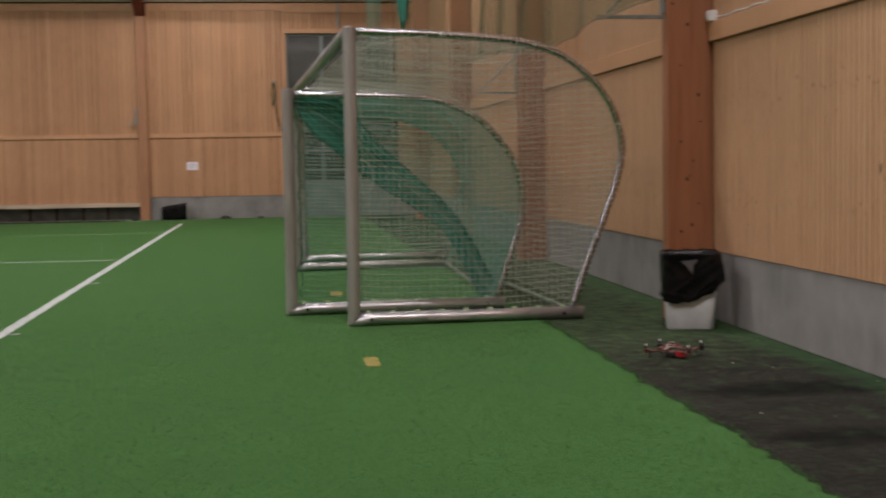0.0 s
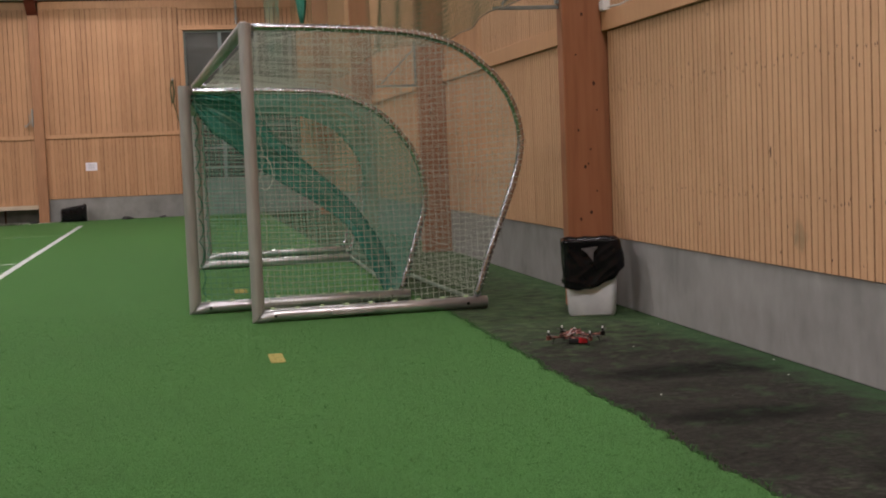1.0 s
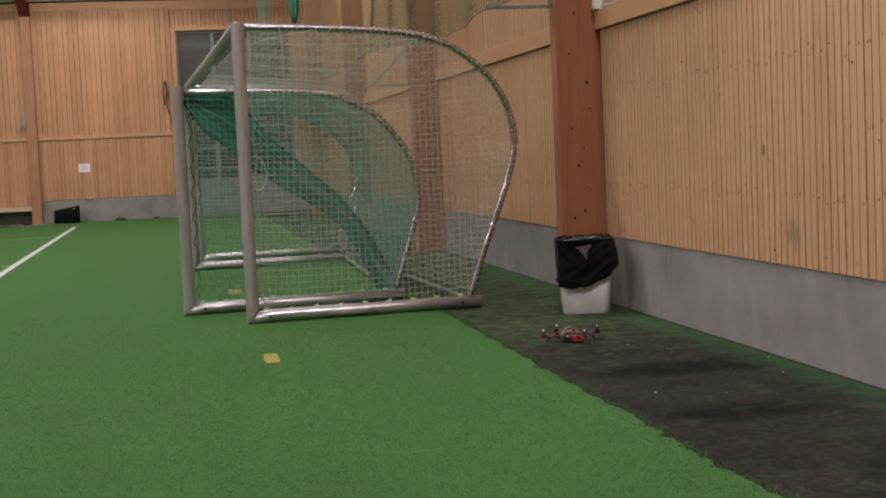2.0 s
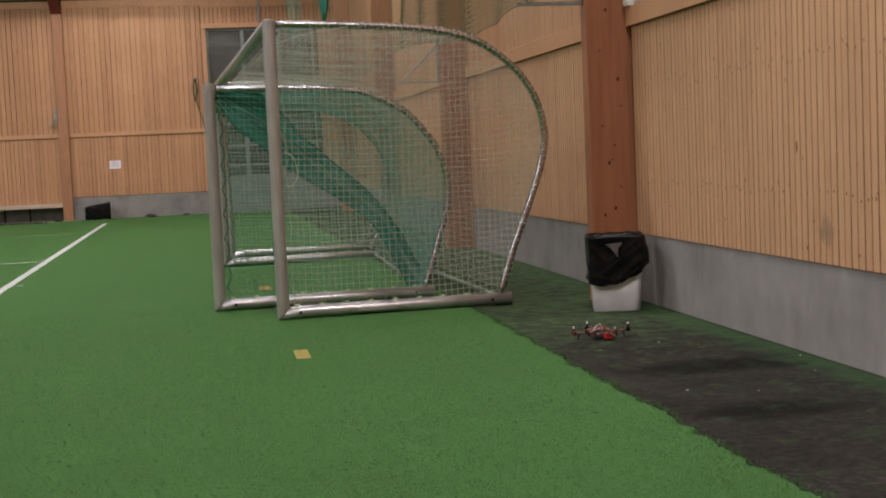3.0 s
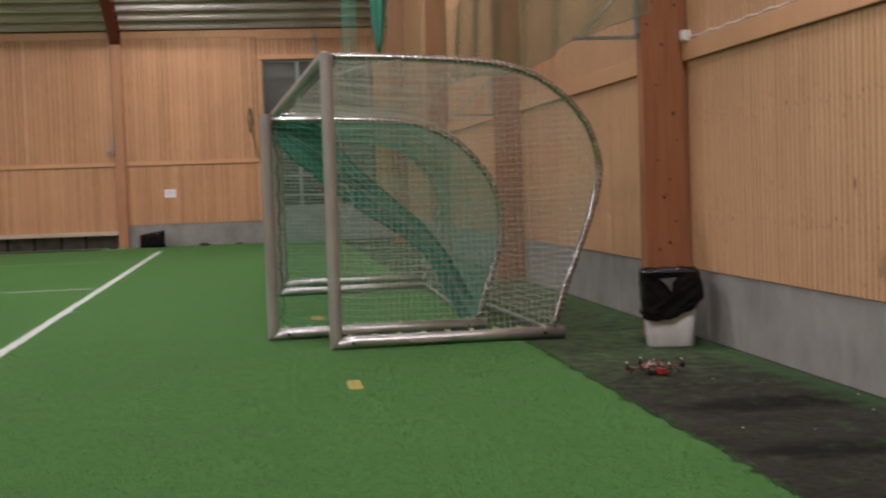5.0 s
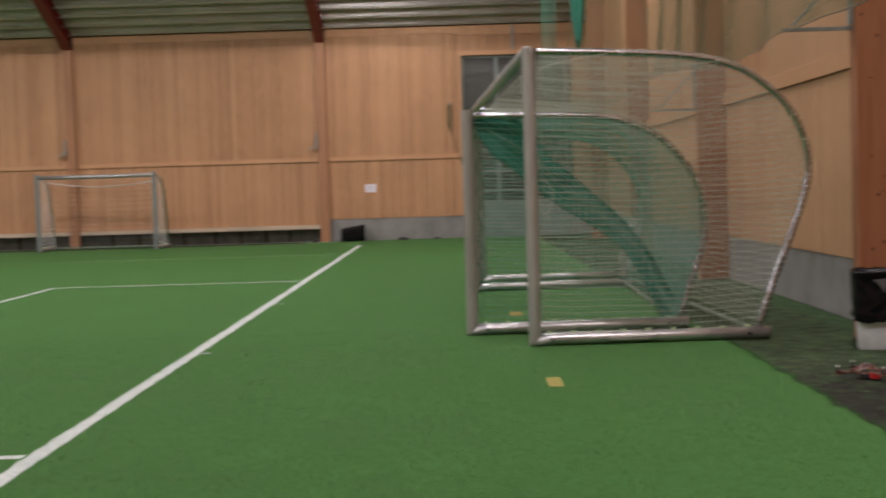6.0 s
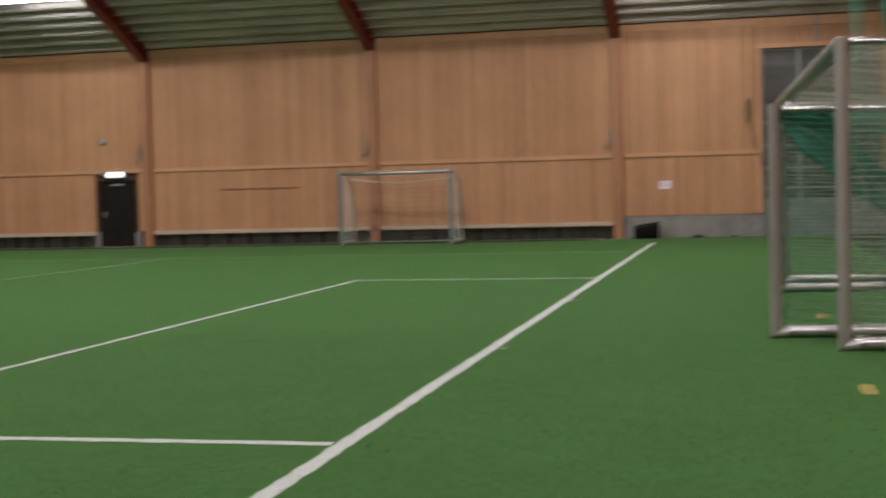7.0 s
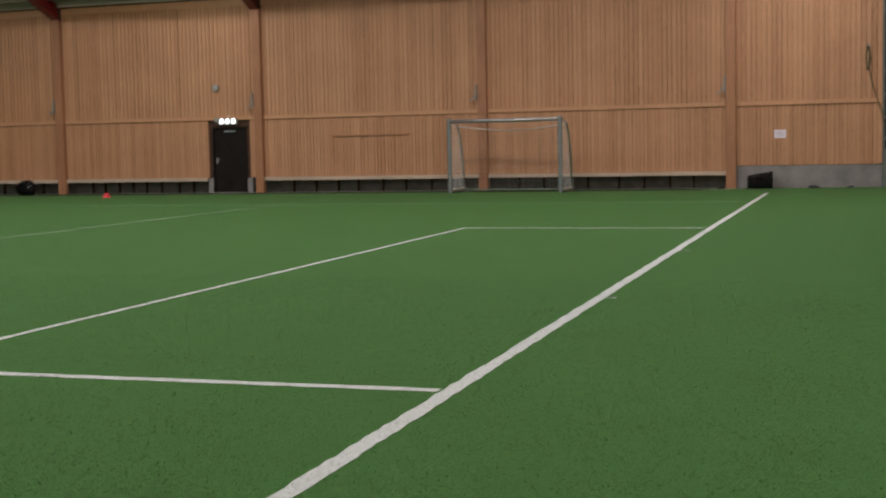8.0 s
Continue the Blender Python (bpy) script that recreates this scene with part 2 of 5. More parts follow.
M_TUBE = glow_material("lit_diffuser", (1.0, 0.93, 0.85), 9.0)
M_SIGNGLOW = glow_material("lit_lens", (0.95, 0.97, 1.0), 2.2)


def turf_material():
    m = node_mat("artificial_turf", [(0.33, (0.013, 0.055, 0.009)), (0.46, (0.025, 0.097, 0.016)), (0.54, (0.034, 0.121, 0.023)), (0.69, (0.058, 0.168, 0.041))],
                 rough=0.85, scale=20, detail=10.0, bump=0.6, bump_scale=120, blotch=0.13, blotch_scale=0.9, dist=0.012, grit=0.85, spec=0.15)
    b = m.node_tree.nodes["Principled BSDF"]
    b.inputs["Sheen Weight"].default_value, b.inputs["Sheen Roughness"].default_value = 0.50, 0.26
    b.inputs["Sheen Tint"].default_value = (0.52, 1.0, 0.45, 1)
    return m


M_TURF = turf_material()
M_FIBRE = node_mat("turf_fibre", [(0.2, (0.028, 0.104, 0.020)), (0.5, (0.040, 0.136, 0.028)), (0.8, (0.070, 0.192, 0.050))], rough=0.7, scale=9, vary=0.35, spread="island", spec=0.3)


def dark_ground_material():
    """Black rubber infill with remnants of green fibre, damp dark patches and a mossy fringe along the wall."""
    m = node_mat("dark_infill", [(0.32, (0.009, 0.009, 0.0072)), (0.48, (0.0245, 0.0235, 0.0195)), (0.58, (0.037, 0.036, 0.030)), (0.72, (0.082, 0.080, 0.068))], rough=0.9, scale=22, detail=9,
                 bump=1.0, bump_scale=100, blotch=0.35, blotch_scale=1.6, dist=0.012, grit=0.75, spec=0.12)
    nt = m.node_tree
    n, l = nt.nodes, nt.links
    b = n["Principled BSDF"]
    old = b.inputs["Base Color"].links[0].from_socket
    geo = n.new("ShaderNodeNewGeometry")
    sep = n.new("ShaderNodeSeparateXYZ")
    l.new(geo.outputs["Position"], sep.inputs[0])

    def math_node(op, a, c, d=None):
        q = n.new("ShaderNodeMath")
        q.operation = op
        for k, v in enumerate((a, c, d)):
            if v is None:
                continue
            if isinstance(v, (int, float)):
                q.inputs[k].default_value = v
            else:
                l.new(v, q.inputs[k])
        return q.outputs[0]

    def ranged(v, a, c, d, e):
        q = n.new("ShaderNodeMapRange")
        for k, w in zip(("From Min", "From Max", "To Min", "To Max"), (a, c, d, e)):
            q.inputs[k].default_value = w
        l.new(v, q.inputs["Value"])
        return q.outputs["Result"]

    def cloud(scale, detail, rough):
        t = n.new("ShaderNodeTexNoise")
        t.inputs["Scale"].default_value, t.inputs["Detail"].default_value, t.inputs["Roughness"].default_value = scale, detail, rough
        l.new(geo.outputs["Position"], t.inputs["Vector"])
        return t.outputs["Fac"]

    def blend(fac, a, colour):
        q = n.new("ShaderNodeMix")
        q.data_type = "RGBA"
        l.new(fac, q.inputs["Factor"]), l.new(a, q.inputs["A"])
        q.inputs["B"].default_value = (*colour, 1)
        return q.outputs["Result"]

    # damp patches with ragged outlines
    colour = old
    for cx, cy, rx, ry in ((3.30, 6.30, 0.75, 0.30), (3.05, 4.95, 0.50, 0.26), (3.55, 3.6, 0.6, 0.3)):
        dx = math_node("MULTIPLY", math_node("SUBTRACT", sep.outputs["X"], cx), 1 / rx)
        dy = math_node("MULTIPLY", math_node("SUBTRACT", sep.outputs["Y"], cy), 1 / ry)
        d = math_node("ADD", math_node("MULTIPLY", dx, dx), math_node("MULTIPLY", dy, dy))
        d = math_node("MULTIPLY_ADD", cloud(5.0, 6.0, 0.6), 1.8, d)
        colour = blend(ranged(d, 1.1, 2.0, 0.95, 0.0), colour, (0.006, 0.006, 0.005))
    # moss along the wall foot and in the bay by the column
    grow = math_node("ADD", ranged(sep.outputs["X"], 3.60, 3.97, 0.0, 0.33), ranged(sep.outputs["Y"], 6.8, 9.2, 0.0, 0.15))
    grow = math_node("ADD", grow, cloud(4.5, 9.0, 0.72))
    colour = blend(ranged(grow, 0.52, 0.80, 0.0, 0.85), colour, (0.042, 0.088, 0.038))
    # paler worn patches among the moss
    pale = math_node("ADD", ranged(sep.outputs["Y"], 6.2, 8.6, 0.0, 0.16), cloud(7.0, 10.0, 0.75))
    colour = blend(ranged(pale, 0.58, 0.80, 0.0, 0.8), colour, (0.088, 0.140, 0.060))
    l.new(colour, b.inputs["Base Color"])
    return m


M_DARK = dark_ground_material()


# ---- mesh helpers ----
def mesh_ob(name, bm, material, parent=None, label="", smooth=False):
    me = bpy.data.meshes.new(name)
    bm.normal_update()
    bm.to_mesh(me)
    bm.free()
    for m in material if isinstance(material, (list, tuple)) else [material]:
        me.materials.append(m)
    if smooth:
        for p in me.polygons:
            p.use_smooth = True
    ob = new(name, me)
    ob.parent = parent
    if label:
        ob["label"] = label
    return ob


def part(name, bm, material, parent, label="", smooth=False):
    return mesh_ob(name, bm, material, parent, label, smooth)


def thing(name, m, label, category, group="", kind=""):
    ob = new(name)
    ob.matrix_basis = m
    return tagged(ob, label, category, group, kind)


def structure(name, bm, material, label, category="wall", smooth=False):
    return tagged(mesh_ob(name, bm, material, None, label, smooth), label, category, kind="structure")


def box(bm, a, b, bevel=0.0):
    r = bmesh.ops.create_cube(bm, size=1.0)
    vs = r["verts"]
    bmesh.ops.scale(bm, vec=[max(abs(b[i] - a[i]), 1e-5) for i in range(3)], verts=vs)
    bmesh.ops.translate(bm, vec=[(a[i] + b[i]) / 2 for i in range(3)], verts=vs)
    if bevel:
        es = list({e for v in vs for e in v.link_edges})
        bmesh.ops.bevel(bm, geom=es, offset=bevel, segments=2, affect="EDGES", profile=0.6)
    return bm


def boxes(*rows, bevel=0.0):
    bm = bmesh.new()
    for a, b in rows:
        box(bm, a, b, bevel)
    return bm


def rings_mesh(bm, rings, cap=True, close=False):
    """Joins rings of equal length into a skin."""
    vs = [[bm.verts.new(p) for p in ring] for ring in rings]
    k = len(rings[0])
    pairs = list(zip(vs, vs[1:])) + ([(vs[-1], vs[0])] if close else [])
    for a, b in pairs:
        for i in range(k):
            bm.faces.new((a[i], a[(i + 1) % k], b[(i + 1) % k], b[i]))
    if cap and not close:
        bm.faces.new(vs[0][::-1])
        bm.faces.new(vs[-1])
    return bm


def frames_along(pts):
    pts = [Vector(p) for p in pts]
    out = []
    up = None
    for i, p in enumerate(pts):
        d = (pts[min(i + 1, len(pts) - 1)] - pts[max(i - 1, 0)]).normalized()
        if up is None:
            up = Vector((0, 0, 1)) if abs(d.z) < 0.9 else Vector((0, 1, 0))
        up = (up - d * up.dot(d)).normalized()
        out.append((p, up, d.cross(up)))
    return out


def tube(bm, pts, r, sides=10, r2=None):
    rings = []
    for p, u, v in frames_along(pts):
        rings.append([p + u * (r * math.cos(2 * math.pi * i / sides)) + v * ((r2 or r) * math.sin(2 * math.pi * i / sides)) for i in range(sides)])
    return rings_mesh(bm, rings)


def cyl(bm, a, b, r, sides=14):
    return tube(bm, [a, b], r, sides)


def spline(points, step):
    """Catmull-Rom through the points, resampled at about the given step."""
    p = [Vector(q) for q in points]
    p = [2 * p[0] - p[1], *p, 2 * p[-1] - p[-2]]
    out = []
    for i in range(1, len(p) - 2):
        k = max(1, round((p[i + 1] - p[i]).length / step))
        for j in range(k):
            t = j / k
            out.append(0.5 * (2 * p[i] + (p[i + 1] - p[i - 1]) * t + (2 * p[i - 1] - 5 * p[i] + 4 * p[i + 1] - p[i + 2]) * t * t
                              + (3 * p[i] - p[i - 1] - 3 * p[i + 1] + p[i + 2]) * t ** 3))
    return out + [p[-2]]


def strands(name, lines, r, material, parent, label=""):
    """Thin three-sided cords along many lines, as one mesh."""
    verts, faces = [], []
    for pts in lines:
        base = len(verts)
        for p, u, v in frames_along(pts):
            for a in (0.5, 2.6, 4.7):
                verts.append(p + u * (r * math.cos(a)) + v * (r * math.sin(a)))
        for i in range(len(pts) - 1):
            for k in range(3):
                a, b = base + 3 * i + k, base + 3 * i + (k + 1) % 3
                faces.append((a, b, b + 3, a + 3))
    me = bpy.data.meshes.new(name)
    me.from_pydata(verts, [], faces)
    me.materials.append(material)
    ob = new(name, me)
    ob.parent = parent
    if label:
        ob["label"] = label
    return ob


# ---- floor ----
bm = bmesh.new()
box(bm, (WEST, SOUTH, -0.2), (WALL_X + 0.3, WALL_Y + 0.4, -0.003))
structure("floor", bm, M_DARK, "dark rubber-strewn floor strip along the wooden wall", "floor")

# turf sheet with a ragged long edge
rnd = random.Random(4)
bm = bmesh.new()
edge = []
y = SOUTH + 0.01
while y < WALL_Y - 0.02:
    e = 2.50 + 0.035 * noise.noise((0.9 * y, 3.1, 0)) + 0.04 * noise.noise((5.0 * y, 0.2, 7)) + rnd.uniform(-0.016, 0.016)
    if y > 10.5:
        e -= 0.12 * min(1, (y - 10.5) / 8)
    edge.append((e, y))
    y += 0.035
top = [(WEST + 0.01, e[1], 0.003) for e in edge], [(e[0] - 0.05, e[1], 0.003) for e in edge], [(*e, 0.002) for e in edge], [(e[0] + 0.004, e[1], -0.0028) for e in edge]
cols = [[bm.verts.new(p) for p in row] for row in top]
for a, b in zip(cols, cols[1:]):
    for i in range(len(edge) - 1):
        bm.faces.new((a[i], b[i], b[i + 1], a[i + 1]))
structure("turf", bm, M_TURF, "green artificial turf with a ragged cut edge", "turf")


bm = bmesh.new()
far_edge = [(WEST + 0.3 * i, 33.0 + 0.05 * noise.noise((0.7 * i, 0.3, 1)) + rnd.uniform(-0.03, 0.03)) for i in range(int((-3.45 - WEST) / 0.3) + 1)]
front = [bm.verts.new((x, y, 0.0045)) for x, y in far_edge]
back = [bm.verts.new((x, WALL_Y - 0.012, 0.0045)) for x, _ in far_edge]
for i in range(len(front) - 1):
    bm.faces.new((front[i], front[i + 1], back[i + 1], back[i]))
structure("ground_strip", bm, M_DARK, "dark bare ground strip between turf and far wall", "ground")


def blades():
    """Loose fibres along the cut edge and short ones over the foreground turf."""
    r = random.Random(11)
    verts, faces = [], []

    def blade(x, y, z, h, w):
        a, lean = r.uniform(0, 6.28), r.uniform(0.2, 0.9) * h
        dx, dy = math.cos(a) * w, math.sin(a) * w
        lx, ly = math.cos(a + 1.3) * lean, math.sin(a + 1.3) * lean
        k = len(verts)
        verts.extend([(x - dx, y - dy, z), (x + dx, y + dy, z), (x + lx, y + ly, z + h)])
        faces.append((k, k + 1, k + 2))

    for ex, ey in edge:
        if 2.5 < ey < 12:
            for _ in range(14):
                blade(ex + r.gauss(0.0, 0.022), ey + r.uniform(-0.02, 0.02), -0.002, r.uniform(0.006, 0.018), 0.003)
    count = 240000
    g = np.random.RandomState(6)
    y = 2.6 + 9.0 * g.rand(count) ** 1.9 - 1.6 * g.rand(count) ** 3
    x = 2.46 - g.rand(count) * (2.46 + 0.78 * (y + 1.3))
    h, w = g.uniform(0.004, 0.010, count), g.uniform(0.0012, 0.0026, count)
    a = g.uniform(0, 2 * np.pi, count)
    lean = g.uniform(0.8, 2.2, count) * h
    tri = np.empty((count, 3, 3))
    tri[:, 0] = np.stack([x - w * np.cos(a), y - w * np.sin(a), np.full(count, 0.0025)], 1)
    tri[:, 1] = np.stack([x + w * np.cos(a), y + w * np.sin(a), np.full(count, 0.0025)], 1)
    tri[:, 2] = np.stack([x + lean * np.cos(a + 1.3), y + lean * np.sin(a + 1.3), 0.0025 + h], 1)
    base = len(verts)
    verts.extend(map(tuple, tri.reshape(-1, 3)))
    faces.extend((base + 3 * i, base + 3 * i + 1, base + 3 * i + 2) for i in range(count))
    me = bpy.data.meshes.new("turf_fibres")
    me.from_pydata(verts, [], faces)
    me.materials.append(M_FIBRE)
    tagged(new("turf_fibres", me), "short green plastic turf fibres on the mat", "turf", kind="stuff")


blades()


def floor_line(name, pts, width, material, label, z=0.0042, wobble=0.009):
    """A line of coloured fibre laid in the turf, with slightly uneven edges."""
    bm = bmesh.new()
    r = random.Random(len(label))
    left, right = [], []
    for (x0, y0), (x1, y1) in zip(pts, pts[1:]):
        d = Vector((x1 - x0, y1 - y0, 0))
        k = max(2, int(d.length / 0.09))
        nrm = Vector((-d.y, d.x, 0)).normalized()
        for i in range(k + 1):
            p = Vector((x0, y0, z)) + d * (i / k)
            left.append(bm.verts.new(p + nrm * (width / 2 + r.uniform(-wobble, wobble))))
            right.append(bm.verts.new(p - nrm * (width / 2 + r.uniform(-wobble, wobble))))
    for i in range(len(left) - 1):
        bm.faces.new((right[i], right[i + 1], left[i + 1], left[i]))
    ob = structure(name, bm, material, label, "line")
    mod = ob.modifiers.new("solid", "SOLIDIFY")
    mod.thickness, mod.offset = 0.002, 1.0
    return ob


floor_line("touchline", [(-2.005, -4.0), (-2.105, 31.1)], 0.098, M_WHITE_LINE, "broad white touchline woven into the green turf")
floor_line("cross_line", [(-30.0, 5.65), (-2.10, 5.75)], 0.086, M_WHITE_LINE, "white cross line joining the touchline")
floor_line("box_line", [(-5.85, -2.0), (-5.91, 18.93)], 0.064, M_WHITE_LINE, "white penalty box line on the turf")
floor_line("box_line", [(-5.95, 18.9), (-2.14, 18.9)], 0.06, M_WHITE_LINE, "thin white box line meeting the touchline")
floor_line("goal_line", [(-36.0, 26.9), (-2.14, 26.9)], 0.04, M_WORN_LINE, "faint worn white line across the turf", wobble=0.012)
floor_line("far_line", [(-12.85, 12.0), (-12.75, 26.9)], 0.05, M_WORN_LINE, "faint worn white line along the turf", wobble=0.012)
floor_line("tick_mark", [(-2.02, 10.1), (-1.90, 10.1)], 0.045, M_WHITE_LINE, "short white tick mark beside the touchline")
floor_line("tick_mark", [(-2.02, 14.9), (-1.88, 14.9)], 0.045, M_WHITE_LINE, "short white tick mark beside the touchline")
floor_line("spot_mark", [(0.845, 7.89), (0.945, 7.89)], 0.42, M_YELLOW, "yellow square mark worn into the turf", wobble=0.012)
floor_line("spot_mark", [(0.79, 12.84), (0.92, 12.84)], 0.44, M_YELLOW, "yellow square mark worn into the turf", wobble=0.012)


# ---- walls ----
structure("wall_east_plinth", boxes(((WALL_X, SOUTH, 0.0), (WALL_X + 0.3, WALL_Y, 0.585)), bevel=0.008), M_CONCRETE, "grey cast concrete plinth under the wooden wall", "plinth")

# the gable wall above the plinth follows the roof
bm = bmesh.new()
ys = [SOUTH, RIDGE_Y, WALL_Y + 0.3]
lo = [(WALL_X + 0.012, y, 0.586) for y in ys]
hi = [(WALL_X + 0.012, y, roof_z(y) + 0.25) for y in ys]
rings_mesh(bm, [[lo[0], lo[1], lo[2], hi[2], hi[1], hi[0]], [(p[0] + 0.28, p[1], p[2]) for p in (lo[0], lo[1], lo[2], hi[2], hi[1], hi[0])]])
wall_east = structure("wall_east", bm, M_BACKING, "tall gable wall clad in vertical spruce boards", "wall")

# long far wall: core with a gate opening and a door opening
DOOR_X0, DOOR_X1, DOOR_H = -18.18, -17.08, 1.93
GATE_X0, GATE_X1, GATE_H = 0.5, 3.3, 4.82
core = [((-3.22, WALL_Y + 0.012, 0.586), (GATE_X0, WALL_Y + 0.3, roof_z(WALL_Y) + 0.2)),
        ((GATE_X0, WALL_Y + 0.012, GATE_H), (GATE_X1, WALL_Y + 0.3, roof_z(WALL_Y) + 0.2)),
        ((GATE_X1, WALL_Y + 0.012, 0.586), (WALL_X + 0.3, WALL_Y + 0.3, roof_z(WALL_Y) + 0.2)),
        ((DOOR_X1, WALL_Y + 0.012, 0.44), (-3.22, WALL_Y + 0.3, roof_z(WALL_Y) + 0.2)),
        ((DOOR_X0, WALL_Y + 0.012, DOOR_H), (DOOR_X1, WALL_Y + 0.3, roof_z(WALL_Y) + 0.2)),
        ((WEST, WALL_Y + 0.012, 0.44), (DOOR_X0, WALL_Y + 0.3, roof_z(WALL_Y) + 0.2))]
wall_north = structure("wall_north", boxes(*core), M_BACKING, "long hall wall clad in vertical spruce boards", "wall")
structure("wall_north_plinth", boxes(((-3.10, WALL_Y, 0.0), (GATE_X0, WALL_Y + 0.3, 0.585)), ((GATE_X1, WALL_Y, 0.0), (WALL_X, WALL_Y + 0.3, 0.585)), bevel=0.008),
          M_CONCRETE, "grey concrete plinth under the far wall", "plinth")
structure("recess_wall", boxes(((WEST, WALL_Y + 0.42, 0.0), (-3.3, WALL_Y + 0.6, 0.5))), M_DARKCONC, "dark recessed concrete foot wall behind a low gap", "wall")
structure("ground_apron", boxes(((WEST, WALL_Y - 0.01, -0.1), (-3.3, WALL_Y + 0.6, 0.004))), M_DARKCONC, "dark concrete ground in the low wall gap", "ground")
structure("recess_soffit", boxes(((WEST, WALL_Y + 0.31, 0.44), (-3.3, WALL_Y + 0.6, 0.52))), M_DARKCONC, "dark soffit over the low wall gap", "wall")
structure("wall_south", boxes(((WEST, SOUTH - 0.3, 0.0), (WALL_X + 0.3, SOUTH, roof_z(SOUTH) + 0.3))), M_BOARD_FAR, "plain wooden wall behind the pitch", "wall")
structure("wall_west", boxes(((WEST - 0.3, SOUTH, 0.0), (WEST, WALL_Y + 0.4, 15.0))), M_BOARD_FAR, "plain wooden gable wall at the hall's far end", "wall")


# ---- ceiling: trapezoid steel deck on both slopes ----
def deck(y0, y1):
    bm = bmesh.new()
    prof = []
    n = round(abs(y1 - y0) / 0.44)
    for i in range(n):
        for f, dz in ((0.0, 0.012), (0.03, -0.006), (0.10, -0.015), (0.18, -0.006), (0.21, 0.012), (0.25, 0.26), (0.96, 0.26)):
            y = y0 + (y1 - y0) * (i + f) / n
            prof.append((y, roof_z(y) + dz))
    prof.append((y1, roof_z(y1)))
    a = [bm.verts.new((WEST - 0.2, y, z)) for y, z in prof]
    b = [bm.verts.new((WALL_X + 0.3, y, z)) for y, z in prof]
    for i in range(len(prof) - 1):
        bm.faces.new((a[i], b[i], b[i + 1], a[i + 1]))
    return bm


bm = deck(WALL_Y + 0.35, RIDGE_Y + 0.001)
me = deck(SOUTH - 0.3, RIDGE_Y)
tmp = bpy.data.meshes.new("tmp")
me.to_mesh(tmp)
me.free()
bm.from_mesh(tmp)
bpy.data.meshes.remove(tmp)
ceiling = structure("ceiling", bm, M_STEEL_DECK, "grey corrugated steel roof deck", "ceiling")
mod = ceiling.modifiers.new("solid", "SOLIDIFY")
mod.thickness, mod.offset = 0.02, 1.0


def roof_beam(x):
    """Red I-girder along the roof slope, hung on the wall columns."""
    root = thing("roof_beam", pose(x, 0, 0), "dark red painted steel roof girder on a wooden column", "beam", "roof girders", "structure")
    for y0, y1 in ((WALL_Y - 0.02, RIDGE_Y), (SOUTH + 0.02, RIDGE_Y)):
        def plate(hw, da, db):
            bm = bmesh.new()
            ring = lambda y: [(-hw, y, roof_z(y) - da), (hw, y, roof_z(y) - da), (hw, y, roof_z(y) - db), (-hw, y, roof_z(y) - db)]
            return rings_mesh(bm, [ring(y0), ring(y1)])
        part("bottom_flange", plate(0.13, 0.42, 0.395), M_RED, root)
        part("top_flange", plate(0.13, 0.03, 0.005), M_RED, root)
        part("web", plate(0.02, 0.394, 0.031), M_RED, root)
    return root


for x in COL_X:
    roof_beam(x)


# ---- cladding trims ----
def trim(name, a, b, label, bevel=0.006):
    return structure(name, boxes((a, b), bevel=bevel), M_TRIMWOOD, label, "trim")


for y0, y1 in zip((SOUTH,) + tuple(y + 0.215 for y in COL_Y), COL_Y + (WALL_Y,)):
    if y1 - y0 > 0.5:
        trim("trim", (WALL_X - 0.045, y0 + 0.03, 2.365), (WALL_X + 0.011, y1 - 0.004, 2.53), "horizontal spruce trim board across the wall")
        trim("trim", (WALL_X - 0.03, y0 + 0.002, 0.59), (WALL_X + 0.01, y0 + 0.026, 6.5), "upright spruce lath beside a column")
BAYS = [(COL_X[0] + 0.13, GATE_X0 - 0.121)] + [(b + 0.13, a - 0.13) for a, b in zip(COL_X, COL_X[1:] + (WEST,))]
for x0, x1 in BAYS:
    trim("trim", (x0, WALL_Y - 0.052, 2.13), (x1, WALL_Y + 0.011, 2.235), "horizontal spruce trim board across the wall")
    trim("trim", (x0, WALL_Y - 0.022, 5.42), (x1, WALL_Y + 0.011, 5.618), "spruce frieze board under the roof edge")
trim("trim", (GATE_X0 - 0.12, WALL_Y - 0.035, 5.36), (WALL_X - 0.03, WALL_Y + 0.011, 5.618), "spruce frieze board under the roof edge")
trim("trim", (GATE_X0 - 0.12, WALL_Y - 0.04, 0.60), (GATE_X0, WALL_Y + 0.011, GATE_H), "spruce gate surround board")
trim("trim", (GATE_X0 - 0.12, WALL_Y - 0.04, GATE_H + 0.001), (GATE_X1 + 0.12, WALL_Y + 0.011, GATE_H + 0.12), "spruce gate surround board")
for x0, x1 in [(a, b if b < DOOR_X0 - 0.5 or a > DOOR_X1 else DOOR_X0 - 0.17) for a, b in BAYS[1:]]:
    structure("ledge", boxes(((x0, WALL_Y - 0.09, 0.35), (x1, WALL_Y + 0.3, 0.455)), bevel=0.006), M_SILL, "pale wooden sill along the cladding foot", "trim")


